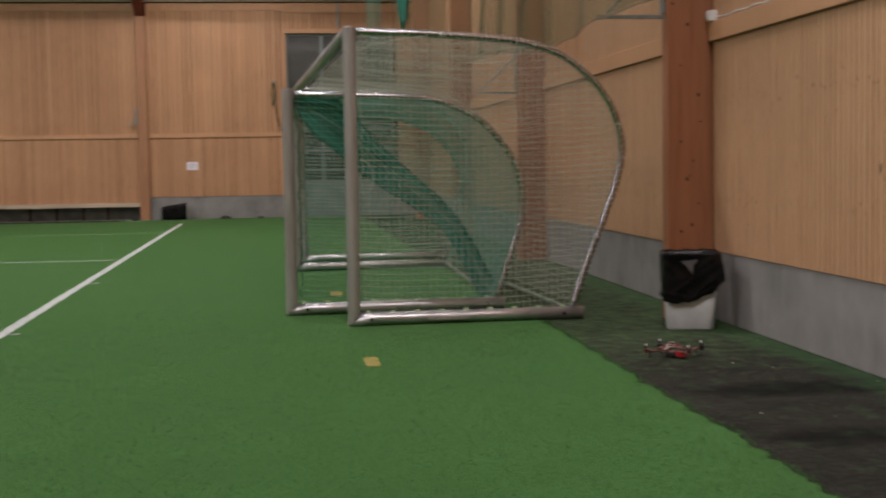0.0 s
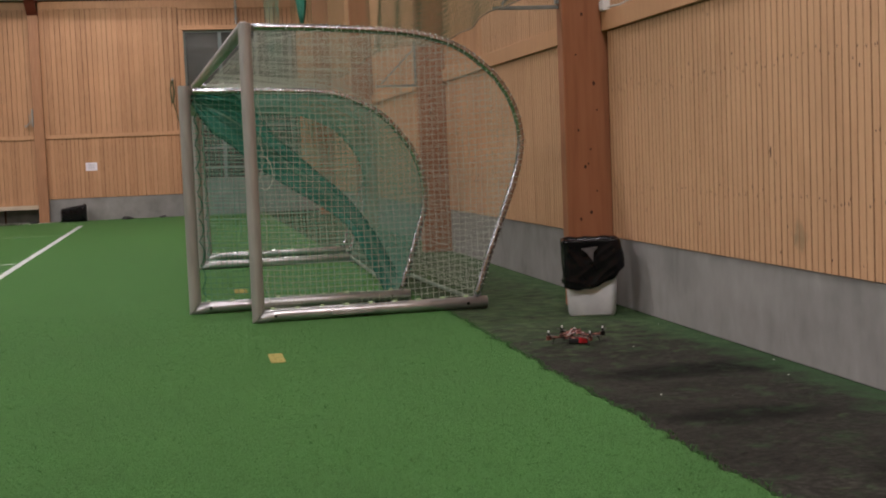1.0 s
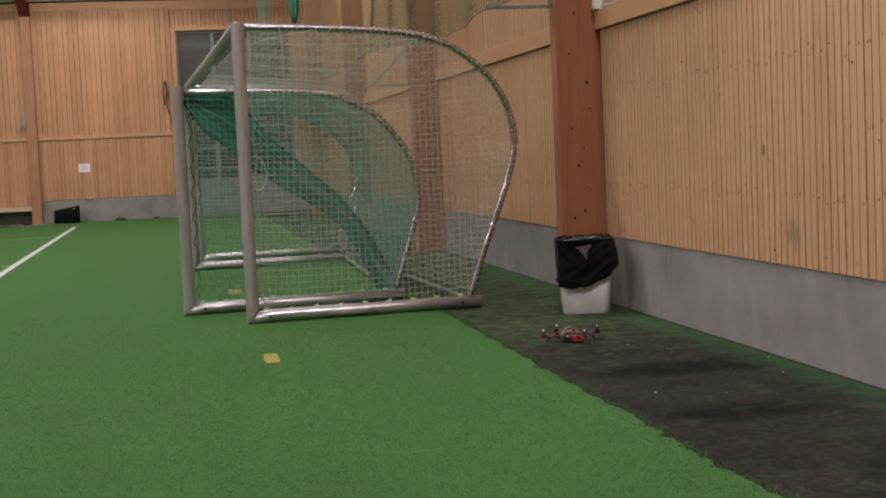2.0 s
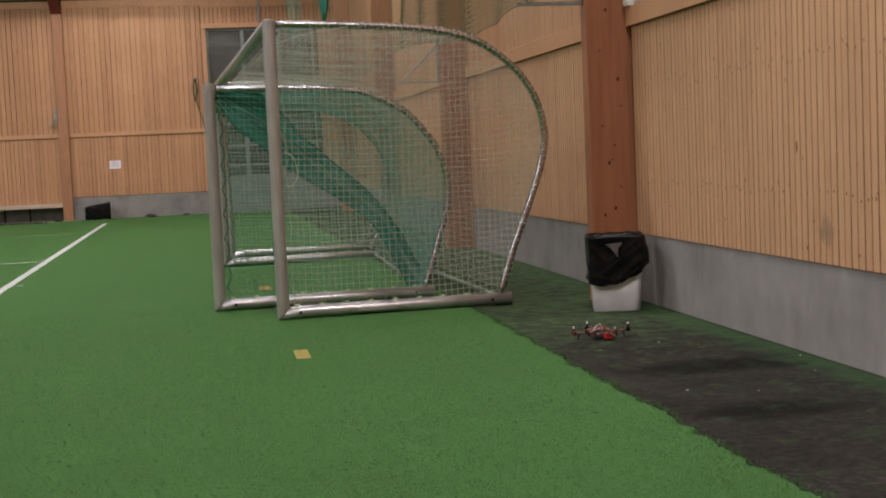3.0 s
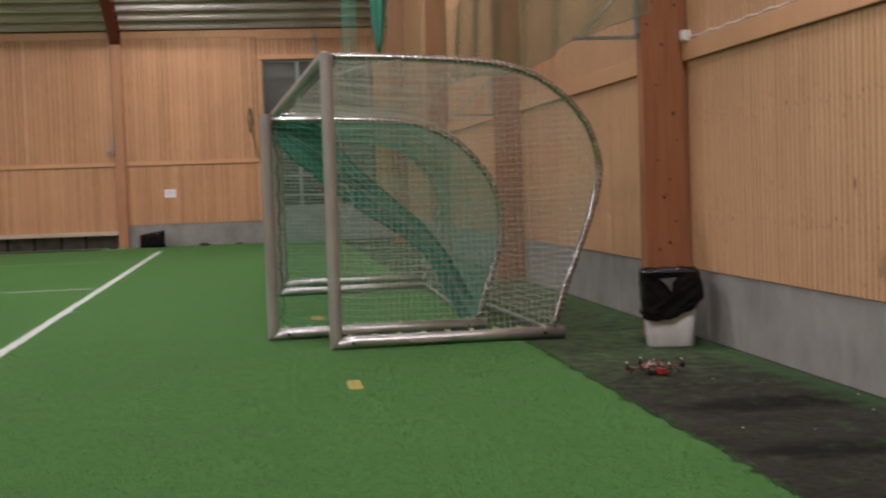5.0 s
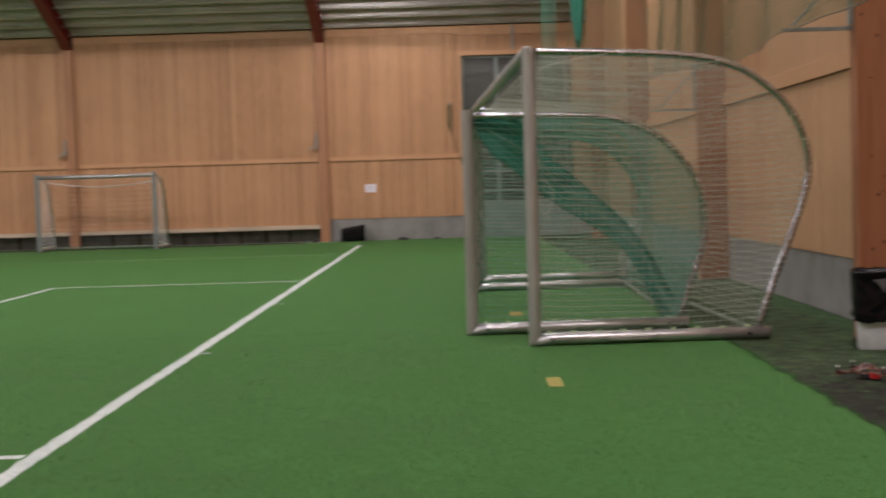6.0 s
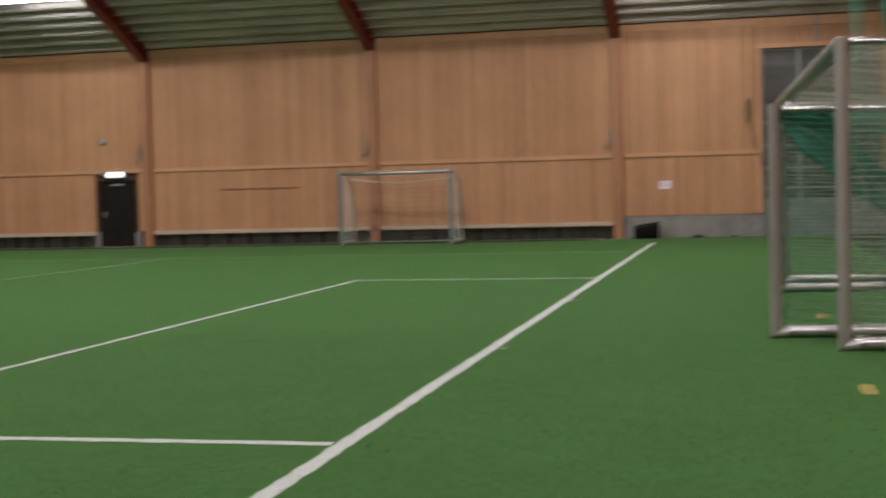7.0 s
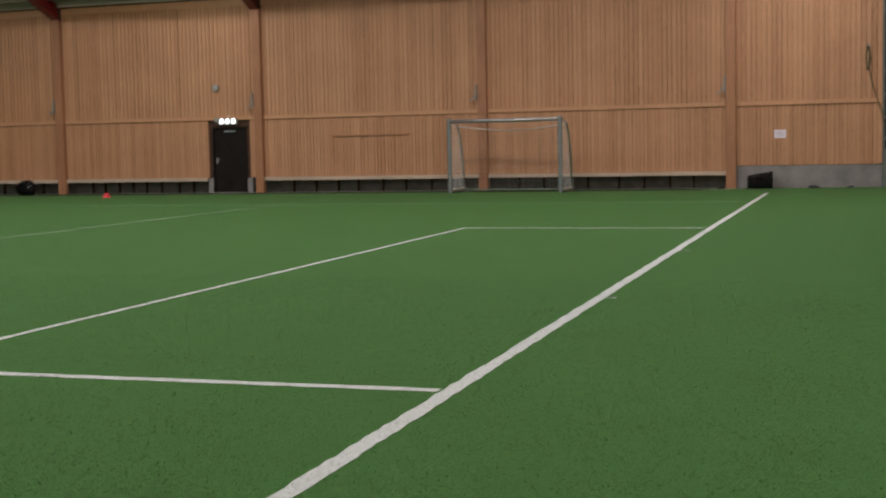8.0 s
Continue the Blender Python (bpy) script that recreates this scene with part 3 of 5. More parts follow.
# ---- columns ----
def column(y):
    root = thing("column", pose(0, y, 0), "orange-brown stained glulam column with dark knots", "column", "wall columns", "structure")
    part("shaft", boxes(((3.575, 0, 0), (WALL_X + 0.011, 0.17, roof_z(y) - 0.05)), bevel=0.012), M_GLULAM, root)
    r = random.Random(int(y * 10))
    for i in range(16):
        x, z, s = r.uniform(3.62, 3.92), r.uniform(0.7, 3.4), r.uniform(0.008, 0.016)
        bm = bmesh.new()
        rings_mesh(bm, [[(x + s * k * math.cos(a) * 0.8, -0.001 - 0.001 * j, z + s * k * 1.2 * math.sin(a)) for a in [6.283 * q / 8 for q in range(8)]] for j, k in ((0, 1.0), (1, 0.8))])
        part("knot", bm, M_KNOT, root)
    return root


for y in COL_Y:
    column(y)


def far_column(x):
    root = thing("column", pose(x, WALL_Y, 0), "reddish-brown glulam column with a small steel hook plate", "column", "far wall columns", "structure")
    part("shaft", boxes(((-0.125, -0.16, 0), (0.125, 0.011, 5.28)), bevel=0.012), M_GLULAM_FAR, root)
    part("hook_plate", boxes(((-0.165, -0.20, 2.46), (-0.126, -0.10, 2.90)), bevel=0.006), M_ALU_DULL, root, "grey steel hook plate")
    bm = bmesh.new()
    tube(bm, spline([(-0.166, -0.15, 2.62), (-0.24, -0.15, 2.54), (-0.31, -0.15, 2.46), (-0.34, -0.15, 2.50)], 0.03), 0.016, 7)
    part("hook", bm, M_ALU_DULL, root, "bent steel hook")
    bm = bmesh.new()
    tube(bm, spline([(-0.15, -0.21, 2.82), (-0.21, -0.21, 2.70), (-0.17, -0.21, 2.50), (-0.13, -0.21, 2.68), (-0.15, -0.21, 2.82)], 0.04), 0.007, 6)
    part("cord_loop", bm, M_ALU_DULL, root, "pale cord loop over the hook")
    return root


for x in COL_X:
    far_column(x)

# low posts in the gap under the far wall
r0 = random.Random(2)
for x1, x0 in ((-3.5, -9.8), (-10.2, -16.5), (-18.5, -23.1), (-23.5, -29.8)):
    k = 9
    for i in range(1, k):
        x = x0 + (x1 - x0) * i / k + r0.uniform(-0.1, 0.1)
        structure("gap_post", boxes(((x - 0.02, WALL_Y + 0.34, 0.004), (x + 0.02, WALL_Y + 0.41, 0.439))), M_BACKING, "short dark post in the low wall gap", "post")


# ---- things ----
def gate():
    root = thing("window_1", pose(0, 0, 0), "large glazed hall gate with pale mullions and dark panes", "gate", "", "structure")
    y0 = WALL_Y + 0.06
    w = GATE_X1 - GATE_X0
    zs = [0.97, 1.23, 1.75, 2.33, 2.92, GATE_H - 0.06]
    part("lower_panel", boxes(((GATE_X0, y0, 0.0), (GATE_X1, y0 + 0.08, 0.965)), bevel=0.006), M_GATE_PANEL, root)
    part("frame", boxes(((GATE_X0, y0 - 0.01, 0.966), (GATE_X0 + 0.06, y0 + 0.08, GATE_H)), ((GATE_X1 - 0.06, y0 - 0.01, 0.966), (GATE_X1, y0 + 0.08, GATE_H)),
                        ((GATE_X0 + 0.06, y0 - 0.01, GATE_H - 0.06), (GATE_X1 - 0.06, y0 + 0.08, GATE_H))), M_GATE_PANEL, root)
    for x in (GATE_X0 + w / 3, GATE_X0 + w * 2 / 3):
        part("mullion", boxes(((x - 0.045, y0 - 0.02, 0.966), (x + 0.045, y0 + 0.05, GATE_H - 0.061)), bevel=0.005), M_FRAME, root)
    for z in zs[1:-1]:
        part("transom", boxes(((GATE_X0 + 0.061, y0 - 0.015, z - 0.03), (GATE_X1 - 0.061, y0 + 0.045, z + 0.03)), bevel=0.005), M_FRAME, root)
    cols = [GATE_X0 + 0.061, GATE_X0 + w / 3, GATE_X0 + w * 2 / 3, GATE_X1 - 0.061]
    for x0, x1 in zip(cols, cols[1:]):
        for z0, z1 in zip(zs, zs[1:]):
            part("pane", boxes(((x0 + 0.002, y0 + 0.051, z0), (x1 - 0.002, y0 + 0.059, z1))), M_GLASS, root)
    return root


gate()


def wall_pipe():
    root = thing("wall_pipe", pose(1.88, WALL_Y - 0.07, GATE_H + 0.13), "thin grey pipe running up the wall above the gate", "pipe", "", "structure")
    bm = bmesh.new()
    cyl(bm, (0, 0, 0.0), (0, 0, 0.66), 0.03, 10)
    part("tube", bm, M_ALU_DULL, root)
    for z in (0.12, 0.42):
        part("clamp", boxes(((-0.045, -0.036, z), (0.045, 0.058, z + 0.035)), bevel=0.004), M_GREYSTEEL, root)


wall_pipe()


def hall_door():
    root = thing("door_1", pose(0, WALL_Y, 0), "closed black painted exit door in the wooden wall", "door", "", "structure")
    part("leaf", boxes(((DOOR_X0 + 0.05, 0.02, 0.02), (DOOR_X1 - 0.05, 0.07, DOOR_H - 0.05)), bevel=0.004), M_DOOR, root)
    part("jamb", boxes(((DOOR_X0, -0.03, 0.0), (DOOR_X0 + 0.049, 0.1, DOOR_H)), ((DOOR_X1 - 0.049, -0.03, 0.0), (DOOR_X1, 0.1, DOOR_H)), ((DOOR_X0 + 0.05, -0.03, DOOR_H - 0.049), (DOOR_X1 - 0.05, 0.1, DOOR_H))), M_DOOR, root)
    bm = bmesh.new()
    cyl(bm, (DOOR_X0 + 0.13, 0.02, 0.98), (DOOR_X0 + 0.13, -0.05, 0.98), 0.012)
    cyl(bm, (DOOR_X0 + 0.13, -0.05, 0.98), (DOOR_X0 + 0.25, -0.05, 0.98), 0.011)
    box(bm, (DOOR_X0 + 0.105, 0.012, 0.86), (DOOR_X0 + 0.155, 0.019, 1.04))
    part("handle", bm, M_ALU, root, "brushed steel lever handle")
    part("door_closer", boxes(((DOOR_X0 + 0.40, -0.03, DOOR_H - 0.16), (DOOR_X0 + 0.75, 0.019, DOOR_H - 0.10)), bevel=0.006), M_GATE_PANEL, root)
    part("threshold", boxes(((DOOR_X0, -0.12, 0.0005), (DOOR_X1, 0.1, 0.019))), M_ALU_DULL, root)
    for x in (DOOR_X0 - 0.16, DOOR_X1):
        part("door_pier", boxes(((x, -0.02, 0.0), (x + 0.16, 0.3, 0.44)), bevel=0.006), M_CONCRETE, root, "grey concrete pier beside the door")
    return root


hall_door()


def exit_light():
    root = thing("exit_light", pose(-17.64, WALL_Y - 0.011, 2.0), "lit emergency luminaire with three round lenses above the door", "lamp")
    part("housing", boxes(((-0.30, -0.07, 0.0), (0.30, 0, 0.19)), bevel=0.012), M_ALU_DULL, root)
    for x in (-0.19, 0, 0.19):
        bm = bmesh.new()
        rings_mesh(bm, [[(x + 0.066 * k * math.cos(a), -0.071 - d, 0.095 + 0.085 * k * math.sin(a)) for a in [6.283 * q / 20 for q in range(20)]] for d, k in ((0, 1.0), (0.015, 0.95), (0.025, 0.6))])
        part("lens", bm, M_SIGNGLOW, root, "glowing round lens")
    part("cable_stub", boxes(((-0.02, -0.03, 0.19), (0.02, 0, 0.28))), M_CABLE, root)


exit_light()


def round_speaker():
    root = thing("wall_sounder", pose(-18.02, WALL_Y - 0.012, 3.07), "small round grey sounder on the wooden wall", "sounder")
    bm = bmesh.new()
    rings_mesh(bm, [[(r * math.cos(a), -d, r * math.sin(a)) for a in [6.283 * q / 20 for q in range(20)]] for d, r in ((0, 0.11), (0.05, 0.11), (0.07, 0.08))])
    part("body", bm, M_ALU_DULL, root)
    part("conduit", boxes(((-0.012, -0.02, -0.86), (0.012, 0, -0.11))), M_TRIMWOOD, root)
    part("junction_box", boxes(((-0.06, -0.05, -1.0), (0.06, 0, -0.861)), bevel=0.008), M_ALU_DULL, root)


round_speaker()

ob = thing("wall_rail", pose(0, WALL_Y - 0.012, 1.6), "long brown wooden hook rail on the wall", "rail")
part("rail", boxes(((-14.42, -0.035, -0.022), (-12.1, 0, 0.022)), bevel=0.006), M_GLULAM_FAR, ob)

ob = thing("paper_notice", pose(-1.99, WALL_Y - 0.0125, 1.39), "white paper notice pinned on the wooden wall", "notice")
bm = bmesh.new()
pts = [[(-0.145 + 0.29 * i / 6, -0.004 - 0.012 * abs(i - 3) / 3, -0.105 + 0.21 * j / 4) for j in range(5)] for i in range(7)]
vs = [[bm.verts.new(p) for p in row] for row in pts]
for a, b in zip(vs, vs[1:]):
    for j in range(4):
        bm.faces.new((a[j], b[j], b[j + 1], a[j + 1]))
sheet = part("sheet", bm, M_PAPER, ob)
sheet.modifiers.new("solid", "SOLIDIFY").thickness = 0.001
for z in (0.05, 0.015, -0.02, -0.055):
    part("print_bar", boxes(((-0.09, -0.0145, z - 0.006), (0.09, -0.0135, z + 0.006))), M_GREYINK, ob)


# ---- goals ----
def resample_side(profile):
    return spline([(u, 0, z) for u, z in profile], 0.06)


def inside_span(poly, value, axis):
    """Where a line at the given coordinate crosses a closed outline."""
    hits = []
    for a, b in zip(poly, poly[1:] + poly[:1]):
        if (a[axis] - value) * (b[axis] - value) < 0:
            t = (value - a[axis]) / (b[axis] - a[axis])
            hits.append(a[1 - axis] + t * (b[1 - axis] - a[1 - axis]))
    return (min(hits), max(hits)) if len(hits) >= 2 else None


def arched_goal(name, m, width, profile, base_len, post_h, cord, cell, tube_r, label, cord_r=0.0023, slim=1.0, rack=0.0, lean=0.0, settle=0.0, slack=(0.05, 0.09), scallop=0.31, lace=None):
    """A free-standing training goal: two posts, a crossbar, ground bars, two bowed net arms and a net. Depth runs along x."""
    root = thing(name, m, label, "goal", "training goals")
    arm = resample_side(profile)
    bar_z = profile[0][1]
    for y in (0.0, width):
        bm = bmesh.new()
        tube(bm, [(0, y, 0.02), (0, y, 0.5), (0, y, post_h - 0.012), (0, y, post_h)], 0.062 * slim, 16, 0.054 * slim)
        for v in bm.verts:
            if v.co.z < 0.1:
                v.co.z = max(0.0, (v.co.x + 0.055 * slim) * 1.0)
        part("post", bm, M_ALU if width > 4 else M_GREYSTEEL, root)
        bm = bmesh.new()
        rad = 0.054 * slim
        rings = []
        for i, u in enumerate((-0.058 * slim, 0.16, 0.6, 1.2, base_len)):
            ring = []
            for k in range(16):
                a = 2 * math.pi * k / 16
                dz, dy = rad * math.sin(a), rad * math.cos(a)
                ring.append((u + ((dz + rad) * 1.05 if i == 0 else 0), y + dy, rad + dz))
            rings.append(ring)
        rings_mesh(bm, rings)
        bar = part("ground_bar", bm, M_ALU_BAR, root, "", True)
        front = -1 if y == 0 else 1
        h = boxes(((0.62, y + front * (rad - 0.012), rad - 0.022), (0.98, y + front * (rad + 0.012), rad + 0.016)), bevel=0.008)
        part("grip_rail", h, M_ALU, bar, "bright grip rail")
        for u in (0.14, base_len - 0.18):
            bm = bmesh.new()
            cyl(bm, (u, y + front * (rad - 0.01), rad), (u, y + front * (rad + 0.006), rad), 0.014, 10)
            part("bolt", bm, M_BOLT, bar)
        for k in range(9):
            u = 0.12 + k * (base_len - 0.2) / 8.5
            part("net_clip", boxes(((u - 0.018, y - 0.012, 2 * rad - 0.004), (u + 0.018, y + 0.012, 2 * rad + 0.014)), bevel=0.004), M_CLIP, bar)
        bm = bmesh.new()
        tube(bm, [(p.x, y, p.z) for p in arm], tube_r, 12)
        part("net_arm", bm, M_ALU_SHINY, root, "bowed polished tube", True)
        bm = bmesh.new()
        cyl(bm, (0.05, y + 0.04, bar_z - 0.07), (0.075, y + 0.04, bar_z - 0.07), 0.016, 10)
        part("corner_bolt", bm, M_BOLT, root)
    bm = bmesh.new()
    tube(bm, [(0, 0.05 * slim, bar_z), (0, width / 2, bar_z - 0.004), (0, width - 0.05 * slim, bar_z)], 0.054 * slim, 16, 0.060 * slim)
    part("crossbar", bm, M_ALU if width > 4 else M_ALU_BAR, root, "", True)
    bm = bmesh.new()
    tube(bm, [(base_len - 0.06, 0.05, 0.055), (base_len - 0.06, width / 2, 0.05), (base_len - 0.06, width - 0.05, 0.055)], 0.022, 10)
    part("rear_ground_bar", bm, M_DIRTY_BAR, root, "green-stained dull ground bar")
    # side nets
    outline = [(p.x - 0.012, p.z - 0.012) for p in arm] + [(arm[-1].x, 0.10), (0.06, 0.10)]
    for y, bow in ((0.0, 0.03), (width, -0.03)):
        lines = []
        s = 0.09
        while s < 2.36:
            span = inside_span(outline, s, 0)
            if span and span[1] - span[0] > 0.05:
                k = max(3, int((span[1] - span[0]) / 0.09))
                zs = [span[0] + (span[1] - span[0]) * i / k for i in range(k + 1)]
                lines.append([(s + 0.020 * noise.noise((2.3 * s, 1.7 * z, y)), y + bow * math.sin(math.pi * i / k) + 0.012 * noise.noise((3 * s, 3 * z, 5 + y)), z) for i, z in enumerate(zs)])
            s += cell
        z = 0.13
        while z < outline[0][1]:
            span = inside_span(outline, z, 1)
            if span:
                k = max(3, int((span[1] - span[0]) / 0.09))
                us = [span[0] + (span[1] - span[0]) * i / k for i in range(k + 1)]
                sag = 0.03
                lines.append([(u, y + bow * math.sin(math.pi * min(1, max(0, z / 2.3))) + 0.012 * noise.noise((3 * u, 3 * z, 5 + y)), z - sag * math.sin(math.pi * i / k) + 0.012 * noise.noise((1.9 * u, 2.2 * z, 9 + y))) for i, u in enumerate(us)])
            z += cell
        strands("side_net", lines, cord_r, cord, root, "knotted square-mesh side net")
        hem = [(0.065 + 0.042 * abs(math.sin(math.pi * z / scallop)), y, z) for z in [0.15 + 0.03 * i for i in range(int((bar_z - 0.25) / 0.03))]]
        strands("lacing_cord", [hem], 0.0055 if lace else 0.003, lace or cord, root, "scalloped lacing cord")
        coil = []
        fine = spline([(p.x, 0, p.z) for p in arm[::3]], 0.006)
        for i, (p, u, v) in enumerate(frames_along(fine)):
            if 0.3 < p.x and i % 2 == 0:
                a = i * 0.006 / 0.052 * 2 * math.pi
                q = p + (u * math.cos(a) + v * math.sin(a)) * (tube_r + 0.005)
                coil.append((q.x, y + q.y, q.z))
        strands("wrap_cord", [coil], 0.0048, cord, root, "cord wound round the net arm")
    if width > 6:
        ties = [spline([(0.06, -0.01, bar_z - 0.16), (0.25, -0.02, bar_z - 0.10), (0.55, -0.02, bar_z - 0.05), (0.95, -0.02, bar_z - 0.01)], 0.05),
                spline([(0.07, -0.01, 1.42), (0.15, -0.04, 1.36), (0.17, -0.05, 1.20), (0.11, -0.04, 1.12), (0.07, -0.02, 1.15)], 0.03)]
        for tie in ties:
            strands("tie_cord", [tie], 0.004, cord, root, "loose tie cord")
    else:
        droop = [(0.62, 0.05 + (width - 0.1) * i / 20, 1.76 - 0.13 * math.sin(math.pi * i / 20)) for i in range(21)]
        strands("hem_cord", [droop], 0.014, cord, root, "drooping white upper net hem")
    # roof and back net, hanging slack between the arms
    lines = []
    pitch, rear_r = (cell * 1.25, cord_r * 0.66) if cord is M_NET_GREEN else (cell * (1.1 if width > 4 else 1.5), cord_r * (0.66 if width > 4 else 0.36))

    def hung(p, y):
        f = math.sin(math.pi * min(1.0, max(0.0, y / width)))
        into = 0.02 + slack[0] * f * min(1.0, p.x) * min(1.0, p.z / 0.8)
        drop = 0.02 + slack[1] * f * min(1.0, p.x) * (p.z / bar_z)
        return (p.x - into + 0.018 * noise.noise((p.z, y, 2)), y + 0.012 * noise.noise((3 * p.z, y, p.x)), p.z - drop + 0.014 * noise.noise((p.x, 2 * y, 3)))

    n = int((width - 0.1) / pitch)
    for i in range(1, n):
        y = 0.05 + (width - 0.1) * i / n
        lines.append([hung(p, y) for p in arm[1::2] if p.z > 0.1])
    length = [0.0]
    for a, b in zip(arm, arm[1:]):
        length.append(length[-1] + (b - a).length)
    d = 0.1
    while d < length[-1] - 0.05:
        j = max(i for i in range(len(length)) if length[i] <= d)
        t = (d - length[j]) / max(1e-6, length[min(j + 1, len(length) - 1)] - length[j])
        p = arm[j].lerp(arm[min(j + 1, len(arm) - 1)], t)
        k = int(width / 0.16)
        lines.append([hung(p, width * i / k) for i in range(k + 1)])
        d += pitch
    strands("rear_net", lines, rear_r, cord, root, "knotted square-mesh roof and back net")
    # the frame stands slightly racked, and its far end leans and sits a little lower
    if rack or lean or settle:
        for o in root.children_recursive:
            for v in o.data.vertices:
                x, y, z = v.co
                v.co = (x + rack * y + lean * y * z, y, z * (1 - settle * y))
    return root


BIG = [(0.06, 2.485), (0.62, 2.467), (1.12, 2.438), (1.37, 2.413), (1.61, 2.366), (1.86, 2.265), (2.10, 2.076), (2.225, 1.918), (2.30, 1.775), (2.35, 1.60), (2.362, 1.42), (2.312, 1.18), (2.22, 0.93), (2.125, 0.69), (2.03, 0.45), (1.91, 0.10)]
SMALL = [(0.06, 2.012), (0.6, 2.003), (1.22, 1.975), (1.49, 1.912), (1.75, 1.784), (1.88, 1.67), (2.01, 1.516), (2.09, 1.385), (2.155, 1.20), (2.18, 1.04), (2.172, 0.88), (2.113, 0.67), (2.025, 0.41), (1.92, 0.09)]
FAR = [(0.05, 1.89), (0.3, 1.88), (0.55, 1.80), (0.74, 1.60), (0.86, 1.25), (0.98, 0.7), (1.05, 0.06)]
big_goal = arched_goal("full_size_goal", pose(0.89, 9.98, 0.003, 0, 0, 2.1), 7.5, BIG, 2.0, 2.515, M_NET_WHITE, 0.053, 0.031,
                       "large aluminium training goal with a pale knotted net", 0.0026, lean=-0.0033, settle=0.0030)
small_goal = arched_goal("junior_goal", pose(0.372, 10.92, 0.003, 0, 0, 3.0), 5.05, SMALL, 2.0, 2.065, M_NET_GREEN, 0.052, 0.031,
                         "smaller aluminium goal with a green net, nested in the large goal", 0.0027, rack=0.079, slack=(0.0, 0.03), scallop=0.22, lace=M_NET_BUNDLE)
far_goal = arched_goal("mini_goal", pose(-7.35, 32.28, 0.003, 0, 0, 86.0), 3.04, FAR, 1.1, 1.97, M_NET_PALE, 0.09, 0.030,
                       "small aluminium goal with a white net by the far wall", 0.0042, 0.95)


def gathered_net():
    """The drawn-aside part of the small goal's net, hanging in a folded swath from the front corner to the rear ground bar."""
    root = thing("gathered_net", small_goal.matrix_basis.copy(), "thick gathered swath of dark green goal net hung diagonally", "net")
    path = spline([(0.06, 0.10, 1.98), (0.36, 0.16, 1.80), (0.56, 0.19, 1.64), (0.74, 0.20, 1.44), (1.06, 0.22, 1.19), (1.35, 0.22, 0.963), (1.53, 0.20, 0.777), (1.68, 0.18, 0.527), (1.80, 0.17, 0.276), (1.90, 0.16, 0.12)], 0.06)
    reach, halves = (0.06, 0.2, 0.36, 0.56, 0.74, 1.06, 1.35, 1.53, 1.68, 1.80, 1.90), (0.03, 0.13, 0.20, 0.18, 0.16, 0.138, 0.108, 0.088, 0.085, 0.09, 0.12)
    bm = bmesh.new()
    rows = []
    k = 22
    for i, (p, u, v) in enumerate(frames_along(path)):
        h = float(np.interp(p.x, reach, halves))
        side = Vector((u.x, 0, u.z)).normalized()
        row = []
        for q in range(k + 1):
            f = q / k * 2 - 1
            fold = 0.026 * math.sin(q * 1.9 + 0.6 * math.sin(i * 0.25)) + 0.02 * noise.noise((q * 0.6, i * 0.12, 1))
            row.append(bm.verts.new(p + side * (f * h + 0.012 * noise.noise((q, i * 0.15, 4))) + Vector((0, fold, 0))))
        rows.append(row)
    for a, b in zip(rows, rows[1:]):
        for q in range(k):
            bm.faces.new((a[q], a[q + 1], b[q + 1], b[q]))
    edges = [[v.co.copy() for v in (row[0] for row in rows)], [v.co.copy() for v in (row[-1] for row in rows)]]
    part("folded_net", bm, M_NET_DENSE, root, "", True)
    for e in edges:
        bm = bmesh.new()
        tube(bm, e, 0.006, 6)
        part("edge_cord", bm, M_NET_BUNDLE, root, "dark green edge cord")
    # the slack rest of that net, spread between the arm and the swath
    arm = resample_side(SMALL)[1:-2]

    def along(curve, s):
        q = s * (len(curve) - 1)
        j = min(int(q), len(curve) - 2)
        return curve[j].lerp(curve[j + 1], q - j)

    def between(s, v):
        a, b = along(arm, s), along(path, s)
        bulge = 0.06 + 0.45 * math.sin(math.pi * min(1.0, v)) * math.sin(math.pi * s)
        return (a.x + (b.x - a.x) * v + 0.012 * noise.noise((6 * s, 5 * v, 1)), 0.05 + bulge + 0.03 * noise.noise((9 * s, 4 * v, 7)), a.z + (b.z - a.z) * v - 0.02 + 0.016 * noise.noise((7 * s, 6 * v, 4)))

    lines = [[between(i / 60, v / 34) for i in range(61)] for v in range(1, 34)]
    lines += [[between(i / 130, v / 12) for v in range(13)] for i in range(3, 128)]
    strands("slack_net", lines, 0.0030, M_NET_GREEN, root, "slack fine-mesh net above the swath")
    bm = bmesh.new()
    tube(bm, [(0.035, 0.05, 1.93), (0.07, 0.11, 1.955), (0.06, 0.10, 1.90), (0.03, 0.05, 1.93)], 0.007, 6)
    part("tie", bm, M_BLACK, root, "black tie at the corner")


gathered_net()


# ---- ball-stop net on brackets along the gable wall ----
def net_bracket(y, z):
    root = thing("net_bracket", pose(3.575, y + 0.09, z), "grey steel triangular bracket bolted to a column", "bracket", "net brackets")
    part("arm", boxes(((-0.58, -0.014, -0.016), (0, 0.014, 0.016)), bevel=0.004), M_GREYSTEEL, root)
    part("back_plate", boxes(((-0.03, -0.03, 0.026), (0, 0.03, 0.62)), bevel=0.004), M_GREYSTEEL, root)
    bm = bmesh.new()
    tube(bm, [(-0.50, 0, 0.03), (-0.031, 0, 0.50)], 0.012, 8)
    part("brace", bm, M_GREYSTEEL, root)


net_bracket(COL_Y[2], 2.59)
net_bracket(COL_Y[3], 2.33)


